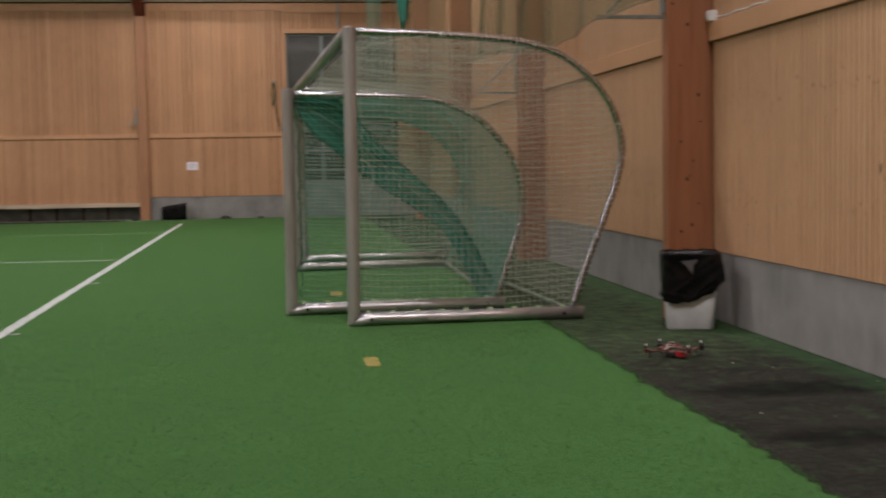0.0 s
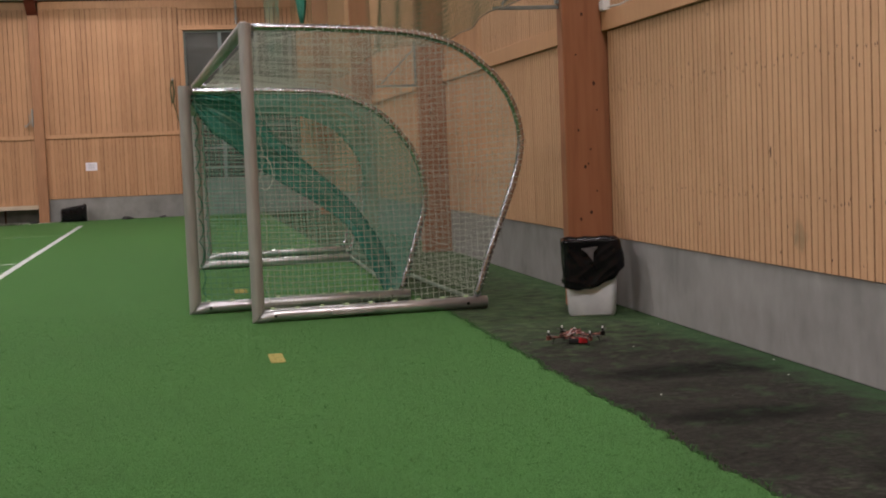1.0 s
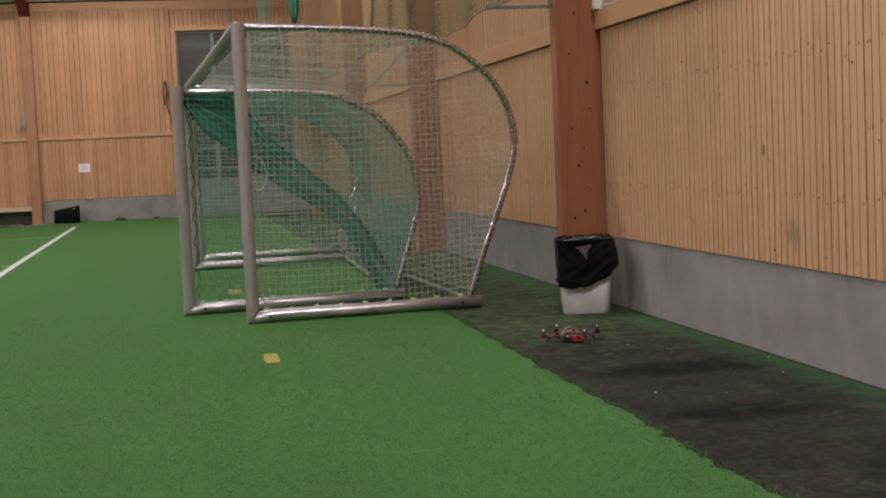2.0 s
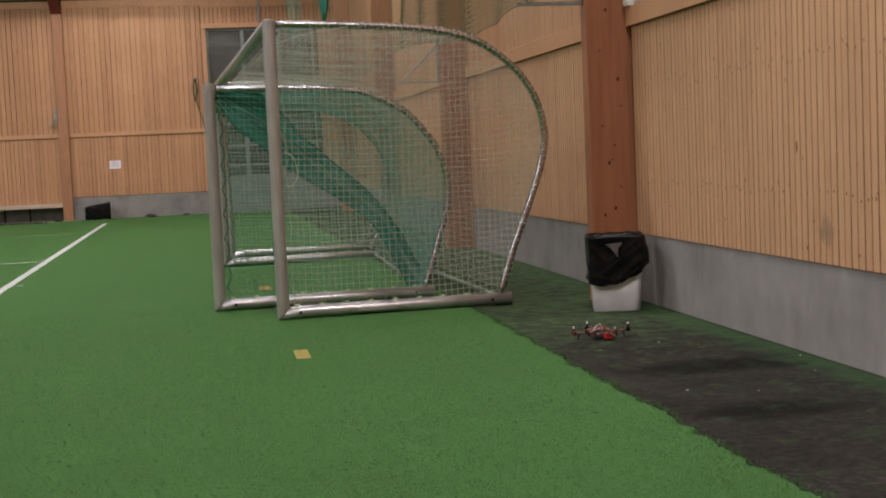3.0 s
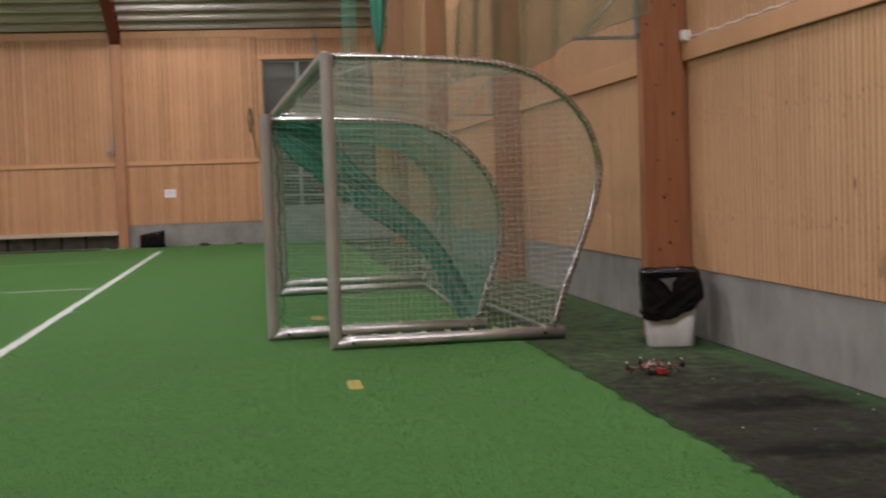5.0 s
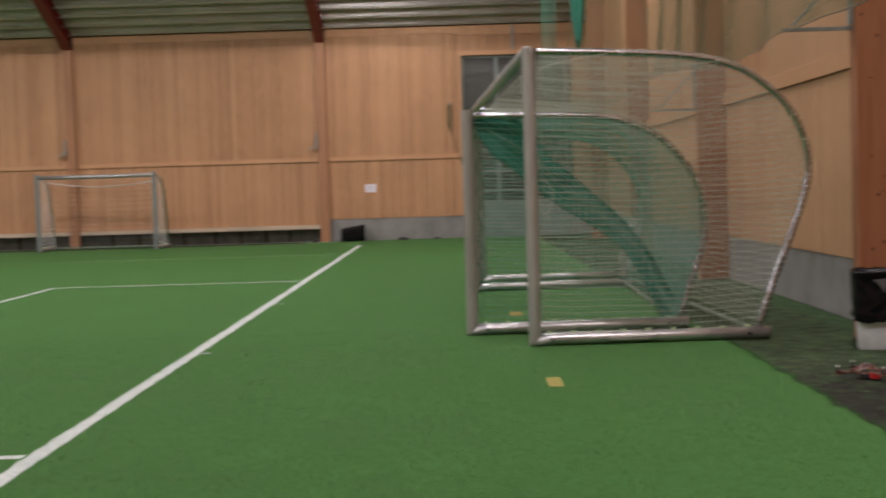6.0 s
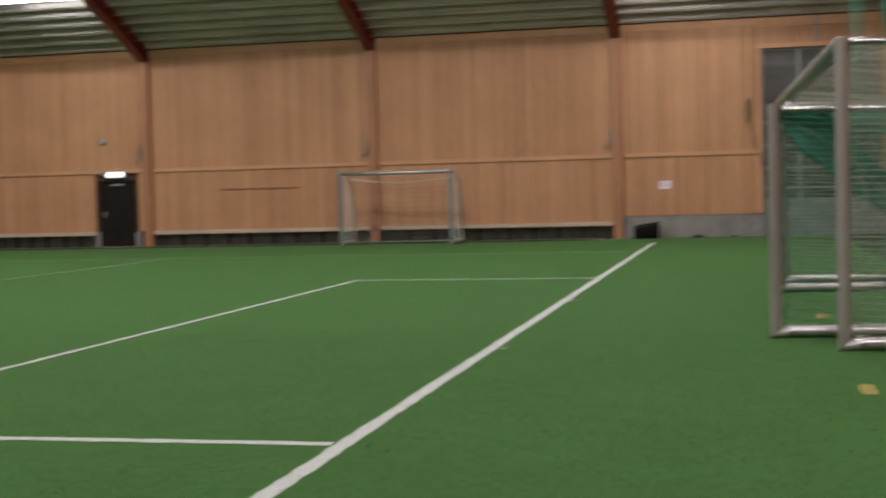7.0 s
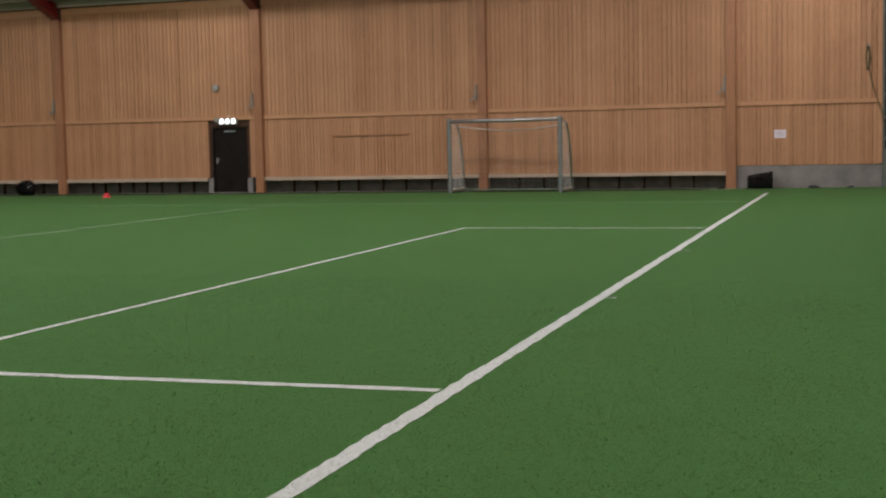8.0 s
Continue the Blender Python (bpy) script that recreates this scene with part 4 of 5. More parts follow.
def hanging_net(y0, y1):
    root = thing("ball_net", pose(0, 0, 0), "fine olive ball-stop net hanging above the wall trim", "net")
    bm = bmesh.new()
    rows = []
    k = int((y1 - y0) / 0.09)
    hem = []
    for i in range(k + 1):
        y = y0 + (y1 - y0) * i / k
        z0 = float(np.interp(y, (7.6, 9.9, 11.5, 13.0, 14.5, 17.0, 20.6, 24.0, 31.0), (2.52, 2.57, 2.49, 2.55, 2.68, 2.78, 2.70, 2.85, 2.80))) + 0.02 * noise.noise((2 * y, 1, 1))
        x = 2.99 + 0.02 * math.sin(4.2 * y)
        rows.append([bm.verts.new((x + 0.10 * j / 6 + 0.02 * math.sin(4.2 * y + j), y, z0 + (5.2 - z0) * j / 6)) for j in range(7)])
        hem.append((x, y, z0))
    for a, b in zip(rows, rows[1:]):
        for j in range(6):
            bm.faces.new((a[j], b[j], b[j + 1], a[j + 1]))
    part("net_sheet", bm, M_NET_CLOTH, root, "", True)
    cords = []
    for i in range(int(9.5 / 0.075)):
        for way in (1, -1):
            y = 7.7 + 0.075 * i
            base_z = float(np.interp(y, [h[1] for h in hem], [h[2] for h in hem])) + 0.01
            cords.append([(2.985 + 0.02 * math.sin(4.2 * (y + way * 0.055 * j)) + 0.004 * j, y + way * 0.055 * j + 0.012 * noise.noise((y, j * 0.4, 2)), base_z + 0.075 * j) for j in range(15)])
    strands("net_mesh", cords, 0.0022, M_OLIVE, root, "olive diamond-mesh cords")
    bm = bmesh.new()
    tube(bm, hem, 0.006, 6)
    part("hem_rope", bm, M_ROPE, root)
    bm = bmesh.new()
    tube(bm, [(3.1, y0 - 0.2, 5.22), (3.1, y1 + 0.2, 5.22)], 0.012, 6)
    part("carrier_wire", bm, M_GREYSTEEL, root)


hanging_net(7.6, 31.0)


def bundled_net(x, y, z0, z1):
    root = thing("bundled_net", pose(x, y, 0), "bundled teal net hanging in a point beside a thin curtain", "net")
    bm = bmesh.new()
    rings = []
    for i in range(22):
        f = i / 21
        z = z0 + (z1 - z0) * f
        rr = 0.03 + 0.13 * min(1, f * 3.0) ** 0.7
        rings.append([(rr * (1 + 0.3 * math.sin(5 * a + 2 * f)) * math.cos(a), rr * (1 + 0.3 * math.sin(5 * a + 2 * f)) * math.sin(a), z) for a in [6.283 * q / 20 for q in range(20)]])
    rings_mesh(bm, rings)
    part("net_roll", bm, M_NET_BUNDLE, root, "", True)
    bm = bmesh.new()
    rows = []
    for i in range(14):
        f = i / 13
        rows.append([bm.verts.new((-0.75 + 0.32 * f + 0.05 * math.sin(z), 0.05 * math.sin(9 * f), z)) for z in [2.6 + (z1 - 2.6) * j / 12 for j in range(13)]])
    for a, b in zip(rows, rows[1:]):
        for j in range(12):
            bm.faces.new((a[j], b[j], b[j + 1], a[j + 1]))
    part("thin_curtain", bm, M_NET_TEAL, root, "thin translucent net strip", True)


bundled_net(2.95, 27.0, 4.22, 8.2)


def wall_cord():
    root = thing("hanging_cord", pose(0.17, WALL_Y - 0.06, 3.2), "dark green net cord hooked on the wall beside the gate", "cord")
    bm = bmesh.new()
    tube(bm, spline([(0.0, 0, 0.35), (0.02, -0.03, 0.1), (0.0, -0.02, -0.2), (0.12, -0.03, -0.7), (0.3, -0.03, -1.25), (0.42, -0.03, -1.7)], 0.1), 0.013, 6)
    part("cord", bm, M_OLIVE, root)
    bm = bmesh.new()
    tube(bm, spline([(-0.02, -0.02, 0.32), (-0.06, -0.05, 0.1), (-0.03, -0.05, -0.25), (0.03, -0.04, 0.0), (0.0, -0.02, 0.3)], 0.06), 0.02, 6)
    part("coil", bm, M_OLIVE, root)
    part("hook", boxes(((-0.03, -0.04, 0.33), (0.03, 0.048, 0.38)), bevel=0.005), M_GREYSTEEL, root)


wall_cord()


# ---- waste bin with liner ----
def rounded_rect(hx, hy, r, z, k=6):
    pts = []
    for cx, cy, a0 in ((hx - r, hy - r, 0), (-hx + r, hy - r, 90), (-hx + r, -hy + r, 180), (hx - r, -hy + r, 270)):
        for i in range(k):
            a = radians(a0 + 90 * i / (k - 1))
            pts.append((cx + r * math.cos(a), cy + r * math.sin(a), z))
    return pts


def skirt_outline(hx, hy, r, z, n=26):
    """Rounded rectangle with evenly divided sides."""
    corners = rounded_rect(hx, hy, r, z, 7)
    pts = []
    for a, b in zip(corners, corners[1:] + corners[:1]):
        pts.append(a)
        if math.dist(a, b) > 0.08:
            pts += [tuple(p + (q - p) * i / n for p, q in zip(a, b)) for i in range(1, n)]
    return pts


# creases of the liner's front: from (x, z) to (x, z), height, width
CREASES = ((-0.10, 0.33, 0.01, 0.42, 0.016, 0.018), (-0.01, 0.25, 0.19, 0.44, 0.020, 0.022), (-0.03, 0.44, 0.18, 0.60, 0.016, 0.020),
           (0.07, 0.28, 0.25, 0.41, 0.022, 0.020), (-0.20, 0.55, -0.08, 0.40, 0.010, 0.024), (0.10, 0.47, 0.23, 0.56, 0.014, 0.016), (-0.19, 0.30, -0.04, 0.27, 0.010, 0.018))


def crease_push(x, z):
    total = 0.0
    for x0, z0, x1, z1, h, w in CREASES:
        dx, dz = x1 - x0, z1 - z0
        ln = math.hypot(dx, dz)
        t = ((x - x0) * dx + (z - z0) * dz) / (ln * ln)
        d = ((x - x0) * dz - (z - z0) * dx) / ln
        if -0.25 < t < 1.25:
            fade = min(1.0, (t + 0.25) * 3, (1.25 - t) * 3)
            total += h * fade * (math.exp(-abs(d) / (w * (1.6 if d > 0 else 0.7))) - 0.25)
    return total


def waste_bin():
    root = thing("waste_bin", pose(3.590, 9.215, -0.003, 0, 0, -14), "white plastic waste bin with a black liner folded over its rim", "bin")
    bm = bmesh.new()
    sizes = [(0.0, 0.178, 0.13, 0.05), (0.012, 0.190, 0.14, 0.055), (0.30, 0.206, 0.156, 0.05), (0.58, 0.220, 0.176, 0.05), (0.60, 0.226, 0.186, 0.05), (0.60, 0.207, 0.169, 0.05), (0.35, 0.188, 0.150, 0.05), (0.04, 0.166, 0.128, 0.05)]
    rings_mesh(bm, [rounded_rect(hx, hy, r, z) for z, hx, hy, r in sizes])
    part("tub", bm, M_BIN, root, "", True)
    # liner: inner skirt, rolled rim, outer skirt with creases and an uneven hem
    bm = bmesh.new()
    rows = []
    levels = [(0.30, 0.178, 0.0), (0.45, 0.190, 0.0), (0.60, 0.206, 0.0), (0.624, 0.216, 0.0), (0.632, 0.228, 0.0), (0.622, 0.238, 0.0)]
    levels += [(0.61 - 0.37 * v / 40, 0.240 - 0.014 * v / 40, (v + 1) / 41) for v in range(41)]
    for z, hx, v in levels:
        row = []
        for x, y, _ in skirt_outline(hx, hx - 0.036, 0.06, z):
            a = math.atan2(y, x)
            right = max(0.0, math.cos(a + 0.25)) ** 2
            hem = v * v * (0.012 * math.sin(2 * a + 2.2) + 0.02 * noise.noise((3 * math.cos(a), 3 * math.sin(a), 11)) + 0.075 * max(0.0, (x / hx + 0.1)) ** 1.6 * (1 if y < 0.1 else 0.6))
            zz = z + hem + (0.010 * noise.noise((4 * math.cos(a), 4 * math.sin(a), 2)) if v == 0 else 0)
            push = 0.010 * noise.noise((9 * x, 9 * y, 6 * z)) * v + 0.006 * noise.noise((22 * x, 22 * y, 17 * z)) * min(1, 3 * v)
            push += 0.050 * right * math.sin(math.pi * min(1, 0.15 + v * 0.9)) * min(1, 2 * v)
            if v > 0 and y < 0.12:
                push += crease_push(x + 0.4 * max(0.0, y + 0.2), zz) * min(1, 5 * v)
            k = 1 + push / hx
            row.append(bm.verts.new((x * k, y * k, zz)))
        rows.append(row)
    k = len(rows[0])
    for a, b in zip(rows, rows[1:]):
        for i in range(k):
            bm.faces.new((a[i], a[(i + 1) % k], b[(i + 1) % k], b[i]))
    part("liner", bm, M_LINER, root, "glossy black plastic liner", True)
    bm = bmesh.new()
    front = -0.216
    pts = [(-0.085, front, 0.562), (0.050, front, 0.576), (0.044, front, 0.560), (0.016, front - 0.003, 0.530), (0.010, front - 0.006, 0.455), (-0.022, front - 0.006, 0.500), (-0.050, front - 0.002, 0.535)]
    rings_mesh(bm, [[(x, y, z) for x, y, z in pts], [(x, y - 0.004, z) for x, y, z in pts]])
    part("liner_tear", bm, M_TEAR, root, "pale torn gap in the liner")


waste_bin()


# ---- quadcopter resting on the dark strip ----
def quadcopter():
    root = thing("quadcopter", pose(2.99, 7.68, 0.0, 0, 0, -16.6), "small red-brown quadcopter with white-tipped rotors resting on dark floor", "drone")
    z = 0.042
    part("lower_plate", boxes(((-0.075, -0.045, z - 0.006), (0.075, 0.045, z)), bevel=0.003), M_COPTER_PLATE, root)
    part("upper_plate", boxes(((-0.060, -0.038, z + 0.026), (0.060, 0.038, z + 0.030)), bevel=0.0015), M_COPTER_PLATE, root)
    part("circuit_stack", boxes(((-0.035, -0.028, z + 0.0305), (0.03, 0.028, z + 0.046)), ((-0.05, -0.01, z + 0.0305), (-0.036, 0.01, z + 0.04)), bevel=0.002), M_COPTER_PLATE, root)
    part("battery", boxes(((0.02, -0.075, z - 0.034), (0.085, -0.035, z + 0.004)), bevel=0.006), M_REDPLASTIC, root, "bright red battery pack")
    part("camera_tray", boxes(((-0.05, -0.05, z - 0.036), (0.018, -0.01, z - 0.008)), bevel=0.005), M_BLACK, root)
    for x, y in ((-0.05, 0.03), (0.05, 0.03), (-0.05, -0.03), (0.05, -0.03)):
        bm = bmesh.new()
        cyl(bm, (x, y, z), (x, y, z + 0.026), 0.004, 8)
        part("standoff", bm, M_ALU, root)
    rw = random.Random(3)
    for k in range(9):
        a0, a1 = rw.uniform(0, 6.28), rw.uniform(0, 6.28)
        bm = bmesh.new()
        tube(bm, spline([(0.05 * math.cos(a0), 0.035 * math.sin(a0), z + 0.02), (0.03 * math.cos(a0 + 1), 0.03 * math.sin(a0 + 1), z + rw.uniform(0.04, 0.062)), (0.09 * math.cos(a1), 0.05 * math.sin(a1), z + 0.018)], 0.012), 0.003, 5)
        part("wire", bm, (M_COPTER_PLATE, M_WHITE, M_BLACK, M_BLACK)[k % 4], root)
    for deg, ln in ((25.0, 0.21), (121.0, 0.19), (205.0, 0.21), (301.0, 0.19)):
        c, s = math.cos(radians(deg)), math.sin(radians(deg))
        bm = bmesh.new()
        tube(bm, [(0.045 * c, 0.045 * s, z + 0.009), (ln * c, ln * s, z + 0.009)], 0.008, 4, 0.013)
        arm = part("arm", bm, M_COPTER_ARM, root)
        part("speed_controller", boxes(((0.11 * c - 0.014, 0.11 * s - 0.012, z + 0.017), (0.11 * c + 0.014, 0.11 * s + 0.012, z + 0.028)), bevel=0.002), M_COPTER_PLATE if deg > 100 else M_BLACK, arm)
        bm = bmesh.new()
        cyl(bm, (ln * c, ln * s, z - 0.005), (ln * c, ln * s, z + 0.026), 0.018, 12)
        part("motor", bm, M_BOLT if deg < 200 else M_COPTER_ARM, arm)
        bm = bmesh.new()
        cyl(bm, (ln * c, ln * s, z + 0.026), (ln * c, ln * s, z + 0.046), 0.006, 8)
        part("shaft", bm, M_BOLT, arm)
        bm = bmesh.new()
        cyl(bm, (ln * c, ln * s, z + 0.046), (ln * c, ln * s, z + 0.062), 0.0058, 10)
        part("spinner", bm, M_WHITE, arm, "white rotor cap")
        bm = bmesh.new()
        b = radians(deg * 2.3 + 15)
        for sg in (1, -1):
            dx, dy = math.cos(b) * sg, math.sin(b) * sg
            ring = lambda q, w, h: [(ln * c + dx * q - dy * w, ln * s + dy * q + dx * w, z + 0.0305 + h), (ln * c + dx * q + dy * w, ln * s + dy * q - dx * w, z + 0.0305 - h),
                                    (ln * c + dx * q + dy * w, ln * s + dy * q - dx * w, z + 0.032 - h), (ln * c + dx * q - dy * w, ln * s + dy * q + dx * w, z + 0.032 + h)]
            rings_mesh(bm, [ring(0.006, 0.005, 0.0015), ring(0.04, 0.010, 0.002), ring(0.085, 0.006, 0.0005)])
        part("propeller", bm, M_BLACK, arm)
        bm = bmesh.new()
        tube(bm, [(ln * c * 0.8, ln * s * 0.8, z + 0.004), (ln * c * 0.86, ln * s * 0.86, 0.012), (ln * c * 0.88, ln * s * 0.88, 0.003)], 0.005, 6)
        part("leg", bm, M_BLACK, arm)


quadcopter()


# ---- small fixtures on the gable wall ----
ob = thing("junction_box", pose(3.925, 9.66, 2.53), "small white junction box on top of the trim", "box")
part("case", boxes(((-0.03, -0.05, 0.0), (0.055, 0.05, 0.09)), bevel=0.008), M_WHITE, ob)
part("lid", boxes(((-0.036, -0.04, 0.012), (-0.0305, 0.04, 0.078)), bevel=0.002), M_WHITE, ob)
ob = thing("trim_cable", pose(0, 0, 0), "pale cable clipped along the top of the trim", "cable")
r0 = random.Random(8)
bm = bmesh.new()
tube(bm, [(3.935 + r0.uniform(-0.004, 0.004), 9.58 - 0.06 * i, 2.546 + 0.006 * math.sin(i * 0.9) + r0.uniform(-0.002, 0.002)) for i in range(100)], 0.008, 6)
part("cable", bm, M_CABLE, ob)


def tipped_bin():
    root = thing("tipped_bin", pose(-2.48, WALL_Y - 0.42, 0.003, 0, 0, 12), "black bin lying on its side by the plinth", "bin")
    bm = bmesh.new()
    rings = []
    for x, k in ((-0.30, 0.72), (-0.28, 0.80), (0.0, 0.92), (0.27, 1.0), (0.28, 1.05), (0.31, 1.05), (0.31, 0.96), (0.0, 0.86), (-0.27, 0.72)):
        rings.append([(x, p[0] * k, 0.225 + p[1] * k - (1.05 - k) * 0.2) for p in rounded_rect(0.21, 0.21, 0.06, 0)])
    rings_mesh(bm, rings)
    part("tub", bm, M_LINER, root, "", True)
    bm = bmesh.new()
    outer = [(0.315, p[0] * 1.05, 0.225 + p[1] * 1.05) for p in rounded_rect(0.21, 0.21, 0.06, 0)]
    inner = [(0.315, p[0] * 0.97, 0.225 + p[1] * 0.97) for p in rounded_rect(0.21, 0.21, 0.06, 0)]
    rings_mesh(bm, [outer, [(0.335, y, z) for _, y, z in outer], [(0.335, y, z) for _, y, z in inner], inner], close=True)
    part("rim", bm, M_ALU_DULL, root, "pale grey rim")


tipped_bin()

ob = thing("red_cone", pose(-20.12, 31.4, 0.003), "small red marker cone on the turf", "cone")
bm = bmesh.new()
rings_mesh(bm, [[(rr * math.cos(a), rr * math.sin(a), z) for a in [6.283 * q / 20 for q in range(20)]] for rr, z in ((0.125, 0.0), (0.122, 0.012), (0.105, 0.03), (0.085, 0.085), (0.05, 0.13), (0.025, 0.138))])
part("cone", bm, M_REDPLASTIC, ob, "", True)

ob = thing("black_bag", pose(-24.25, 33.6, 0.003), "black bag lying against the far wall", "bag")
bm = bmesh.new()
bmesh.ops.create_icosphere(bm, subdivisions=3, radius=1.0)
for v in bm.verts:
    k = 1 + 0.25 * noise.noise(v.co * 1.6)
    v.co = Vector((v.co.x * 0.36 * k, v.co.y * 0.22 * k, max(0.0, 0.2 + v.co.z * 0.24 * k)))
part("sack", bm, M_LINER, ob, "", True)
part("strap", boxes(((-0.05, -0.2, 0.38), (0.05, 0.16, 0.46)), bevel=0.02), M_BLACK, ob)


def litter():
    """Scraps of paper, leaves and grit on the dark strip and by the far plinth."""
    r = random.Random(21)
    bm = bmesh.new()

    def bit(x, y, s, z):
        k = 5
        a0 = r.uniform(0, 6)
        ring = [(x + s * r.uniform(0.6, 1) * math.cos(a0 + 6.283 * i / k), y + s * r.uniform(0.6, 1) * math.sin(a0 + 6.283 * i / k), z) for i in range(k)]
        rings_mesh(bm, [ring, [(px, py, pz + 0.35 * s) for px, py, pz in ring]])

    for _ in range(8):
        bit(r.uniform(2.62, 3.9), r.uniform(3.2, 9.0), r.uniform(0.002, 0.0045), -0.0028)
    for x, y in ((3.907, 6.435), (3.3, 7.35), (3.75, 5.9), (2.85, 5.6), (3.85, 4.4)):
        bit(x, y, 0.0075, -0.0028)
    bit(2.2, 22.6, 0.045, 0.0035)
    for _ in range(40):
        bit(r.gauss(-3.2, 0.7), r.uniform(33.2, 33.95), r.uniform(0.012, 0.03), 0.0035)
    for _ in range(30):
        bit(r.uniform(-24, -4), r.uniform(33.0, 33.95), r.uniform(0.012, 0.03), 0.0035)
    tagged(mesh_ob("litter", bm, M_LITTER), "small pale scraps and grit scattered on the floor", "litter", kind="stuff")


litter()
for x, y, s in ((-3.45, 33.75, 0.07), (-1.15, 33.8, 0.09), (-0.25, 33.85, 0.06)):
    ob = thing("turf_clump", pose(x, y, 0.003), "small dark clump of debris by the plinth", "debris", "debris clumps")
    bm = bmesh.new()
    bmesh.ops.create_icosphere(bm, subdivisions=2, radius=s)
    for v in bm.verts:
        v.co = Vector((v.co.x * 1.6, v.co.y, max(0, v.co.z * 0.6 + s * 0.25))) * (1 + 0.4 * noise.noise(v.co * 30))
    part("clump", bm, M_BLACK, ob)


# ---- ceiling luminaires ----
def luminaire(x, y):
    root = thing("ceiling_light", pose(x, y, roof_z(y) - 0.40), "long white ceiling luminaire with a lit diffuser", "lamp", "ceiling lights")
    part("housing", boxes(((-1.3, -0.26, 0.141), (1.3, 0.26, 0.20)), bevel=0.01), M_WHITE, root)
    part("diffuser", boxes(((-1.26, -0.23, 0.0), (1.26, 0.23, 0.14))), M_TUBE, root, "glowing diffuser")
    for sx in (-1.0, 1.0):
        part("hanger", boxes(((sx - 0.01, -0.01, 0.20), (sx + 0.01, 0.01, 0.42))), M_GREYSTEEL, root)


for x, y in LAMPS:
    luminaire(x, y)


# ---- cladding boards, piece by piece ----
def board_mesh(name, w, h, thick):
    """One board standing on z = 0, its face towards -x, edges chamfered."""
    bm = bmesh.new()
    c = 0.003
    prof = [(0.0, 0.0), (-thick + c, 0.0), (-thick, c), (-thick, w - c), (-thick + c, w), (0.0, w)]
    rings_mesh(bm, [[(x, y, 0) for x, y in prof], [(x, y, h) for x, y in prof]])
    bm.normal_update()
    bmesh.ops.recalc_face_normals(bm, faces=bm.faces)
    # sides and chamfers get the darker colour, painting shade into the seams
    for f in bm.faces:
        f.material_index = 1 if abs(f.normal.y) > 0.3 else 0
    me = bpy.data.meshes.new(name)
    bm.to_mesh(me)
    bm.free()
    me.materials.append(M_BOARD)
    me.materials.append(M_GROOVE_SHADE)
    return me


PITCH = 0.081
low = board_mesh("board", PITCH - 0.0078, 2.36 - 0.592, 0.024)
high = board_mesh("board", PITCH - 0.0078, 2.4, 0.024)
rest_v, rest_f = [], []


def joined_board(a, b):
    k = len(rest_v)
    (x0, y0, z0), (x1, y1, z1) = a, b
    rest_v.extend([(x0, y0, z0), (x1, y0, z0), (x1, y1, z0), (x0, y1, z0), (x0, y0, z1), (x1, y0, z1), (x1, y1, z1), (x0, y1, z1)])
    rest_f.extend([(k, k + 3, k + 2, k + 1), (k + 4, k + 5, k + 6, k + 7), (k, k + 1, k + 5, k + 4), (k + 1, k + 2, k + 6, k + 5), (k + 2, k + 3, k + 7, k + 6), (k + 3, k, k + 4, k + 7)])


rb = random.Random(5)
for c0, c1 in zip(COL_Y, COL_Y[1:] + (WALL_Y,)):
    y0, y1 = c0 + 0.245, c1 - 0.003
    n = int((y1 - y0) / PITCH)
    for i in range(n):
        y = y0 + i * PITCH
        jut = rb.uniform(-0.0015, 0.0015)
        if 3.6 < y < 14.5:
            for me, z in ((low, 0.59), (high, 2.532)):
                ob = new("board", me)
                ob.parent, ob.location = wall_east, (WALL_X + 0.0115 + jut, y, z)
        else:
            joined_board((WALL_X - 0.013 + jut, y, 0.59), (WALL_X + 0.0115, y + PITCH - 0.009, 2.36))
            joined_board((WALL_X - 0.013 + jut, y, 2.532), (WALL_X + 0.0115, y + PITCH - 0.009, 4.93))
        top_z = roof_z(y) - 0.02
        if top_z > 4.95:
            joined_board((WALL_X - 0.013 + jut, y, 4.94), (WALL_X + 0.0115, y + PITCH - 0.009, top_z))

# nail heads and knots in the near cladding
rk = random.Random(17)
nv, nf = [], []


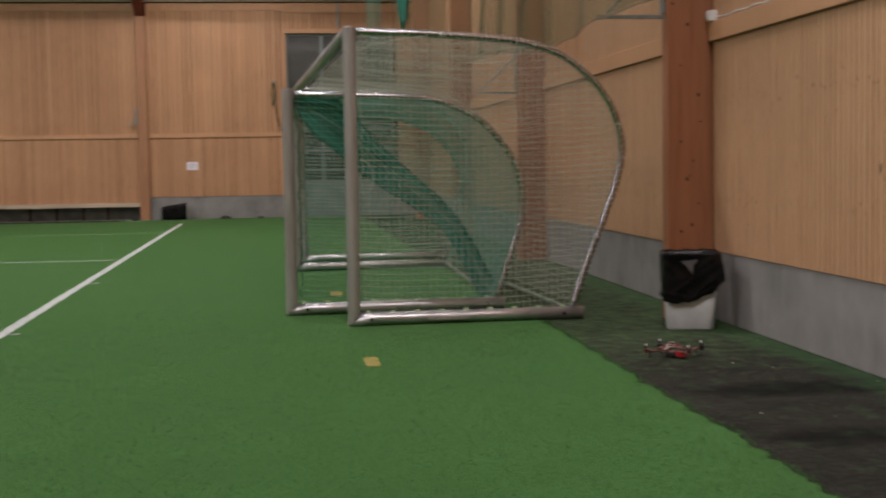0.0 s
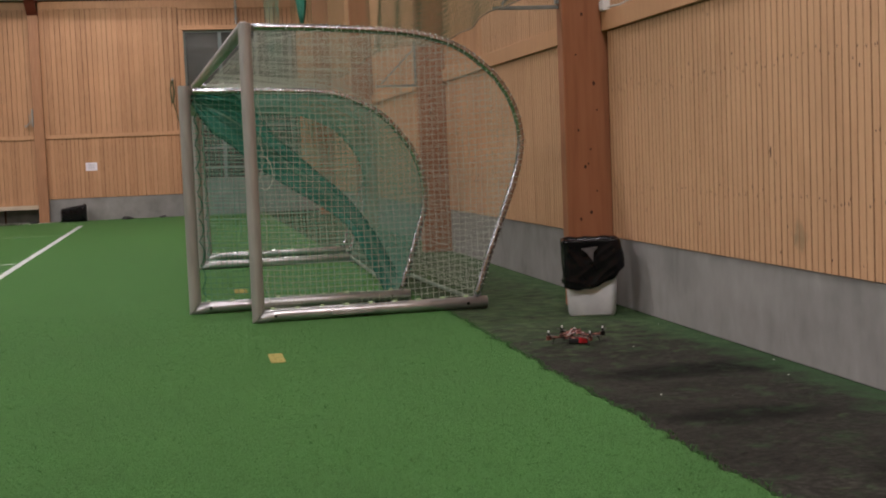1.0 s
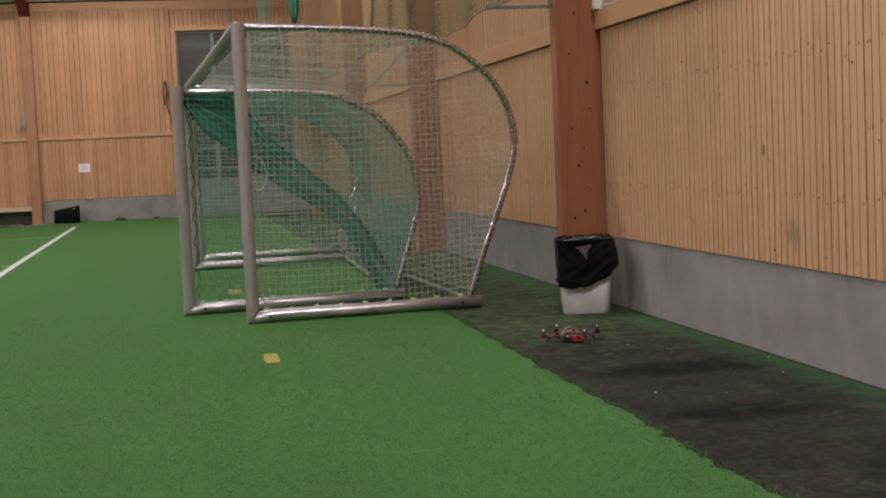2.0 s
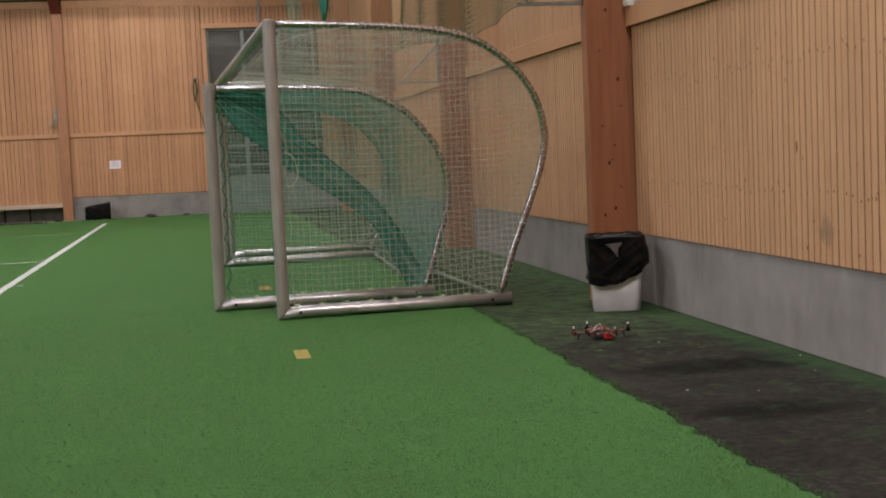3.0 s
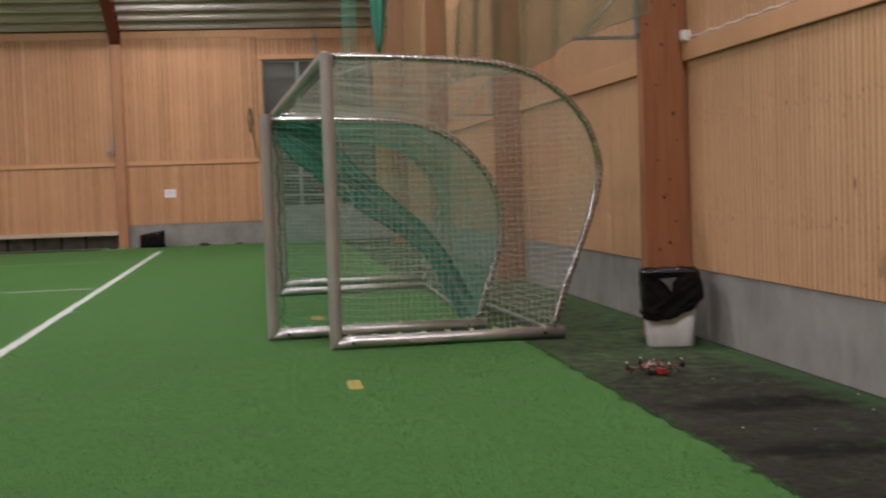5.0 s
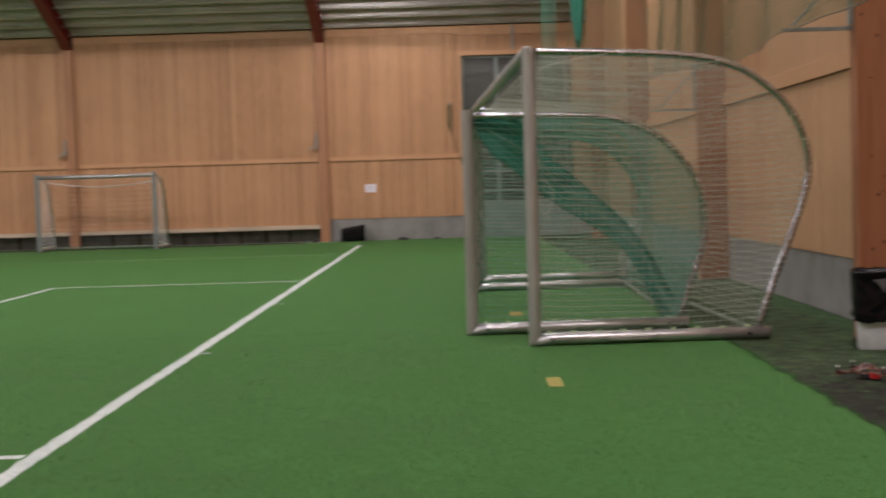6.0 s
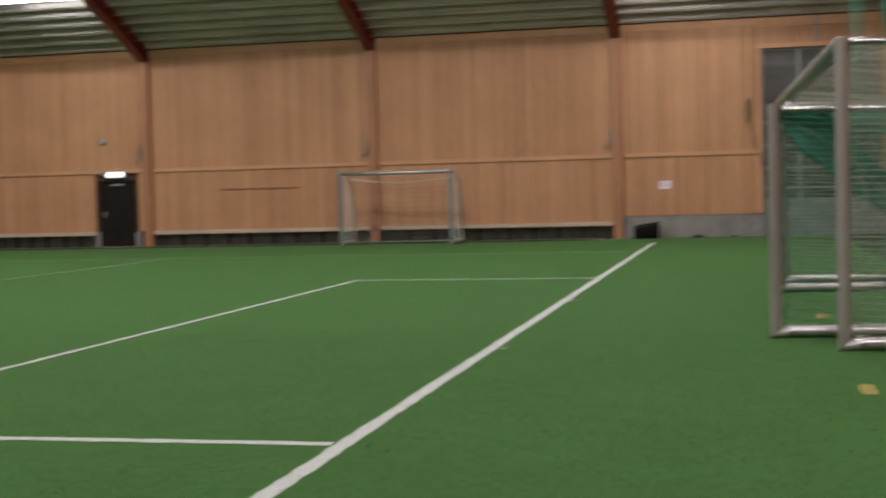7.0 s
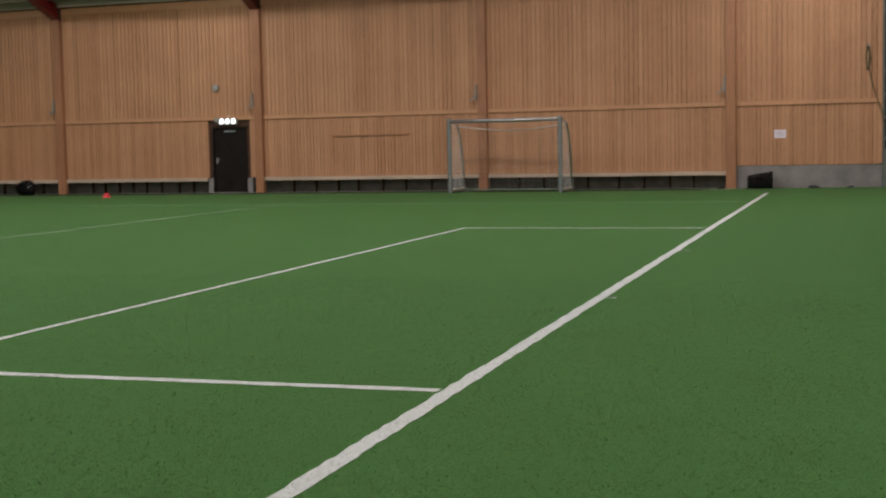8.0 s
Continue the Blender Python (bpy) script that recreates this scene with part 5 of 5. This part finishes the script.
def dot(y, z, ry, rz):
    k = len(nv)
    for i in range(6):
        a = 6.283 * i / 6
        nv.append((WALL_X - 0.0155, y + ry * math.cos(a), z + rz * math.sin(a)))
    nv.append((WALL_X - 0.0165, y, z))
    for i in range(6):
        nf.append((k + (i + 1) % 6, k + i, k + 6))


y = 3.0
while y < 16.5:
    for z in (1.02, 1.86, 3.1):
        if rk.random() < 0.8:
            dot(y + rk.uniform(0.02, 0.09), z + rk.gauss(0, 0.025), 0.006, 0.011)
    for _ in range(2):
        if rk.random() < 0.6:
            dot(y + rk.uniform(0.015, 0.1), rk.uniform(0.65, 3.2), rk.uniform(0.004, 0.009), rk.uniform(0.007, 0.018))
    y += PITCH
dot(6.52, 1.30, 0.011, 0.04)
me = bpy.data.meshes.new("knots")
me.from_pydata(nv, [], nf)
me.materials.append(M_KNOT)
ob = new("knots", me)
ob.parent = wall_east
tagged(ob, "dark knots and nail heads in the boards", kind="stuff")

for x0, x1 in BAYS:
    z0 = 0.59 if x0 > -4 else 0.456
    for pitch, gap, lo, hi in ((0.102, 0.007, z0, 2.129), (0.127, 0.010, 2.236, 5.419)):
        n = round((x1 - x0) / pitch)
        p = (x1 - x0) / n
        for i in range(n):
            x = x0 + i * p
            jut = rb.uniform(-0.004, 0.003)
            if lo < 1 and x + p > DOOR_X0 - 0.02 and x < DOOR_X1 + 0.02:
                continue
            joined_board((x, WALL_Y - 0.012 + jut, lo), (x + p - gap * rb.uniform(0.5, 1.6), WALL_Y + 0.0115, hi))
x = GATE_X1 + 0.13
while x < WALL_X - 0.11:
    joined_board((x, WALL_Y - 0.012, 0.59), (x + 0.1, WALL_Y + 0.0115, 5.359))
    x += 0.113
x = GATE_X0 - 0.11
while x < GATE_X1 + 0.11:
    joined_board((x, WALL_Y - 0.012, GATE_H + 0.122), (x + 0.1, WALL_Y + 0.0115, 5.359))
    x += 0.113
me = bpy.data.meshes.new("cladding")
me.from_pydata(rest_v, [], rest_f)
me.materials.append(M_BOARD_FAR)
ob = new("cladding", me)
ob.parent = wall_north
tagged(ob, "vertical spruce cladding boards", kind="stuff")
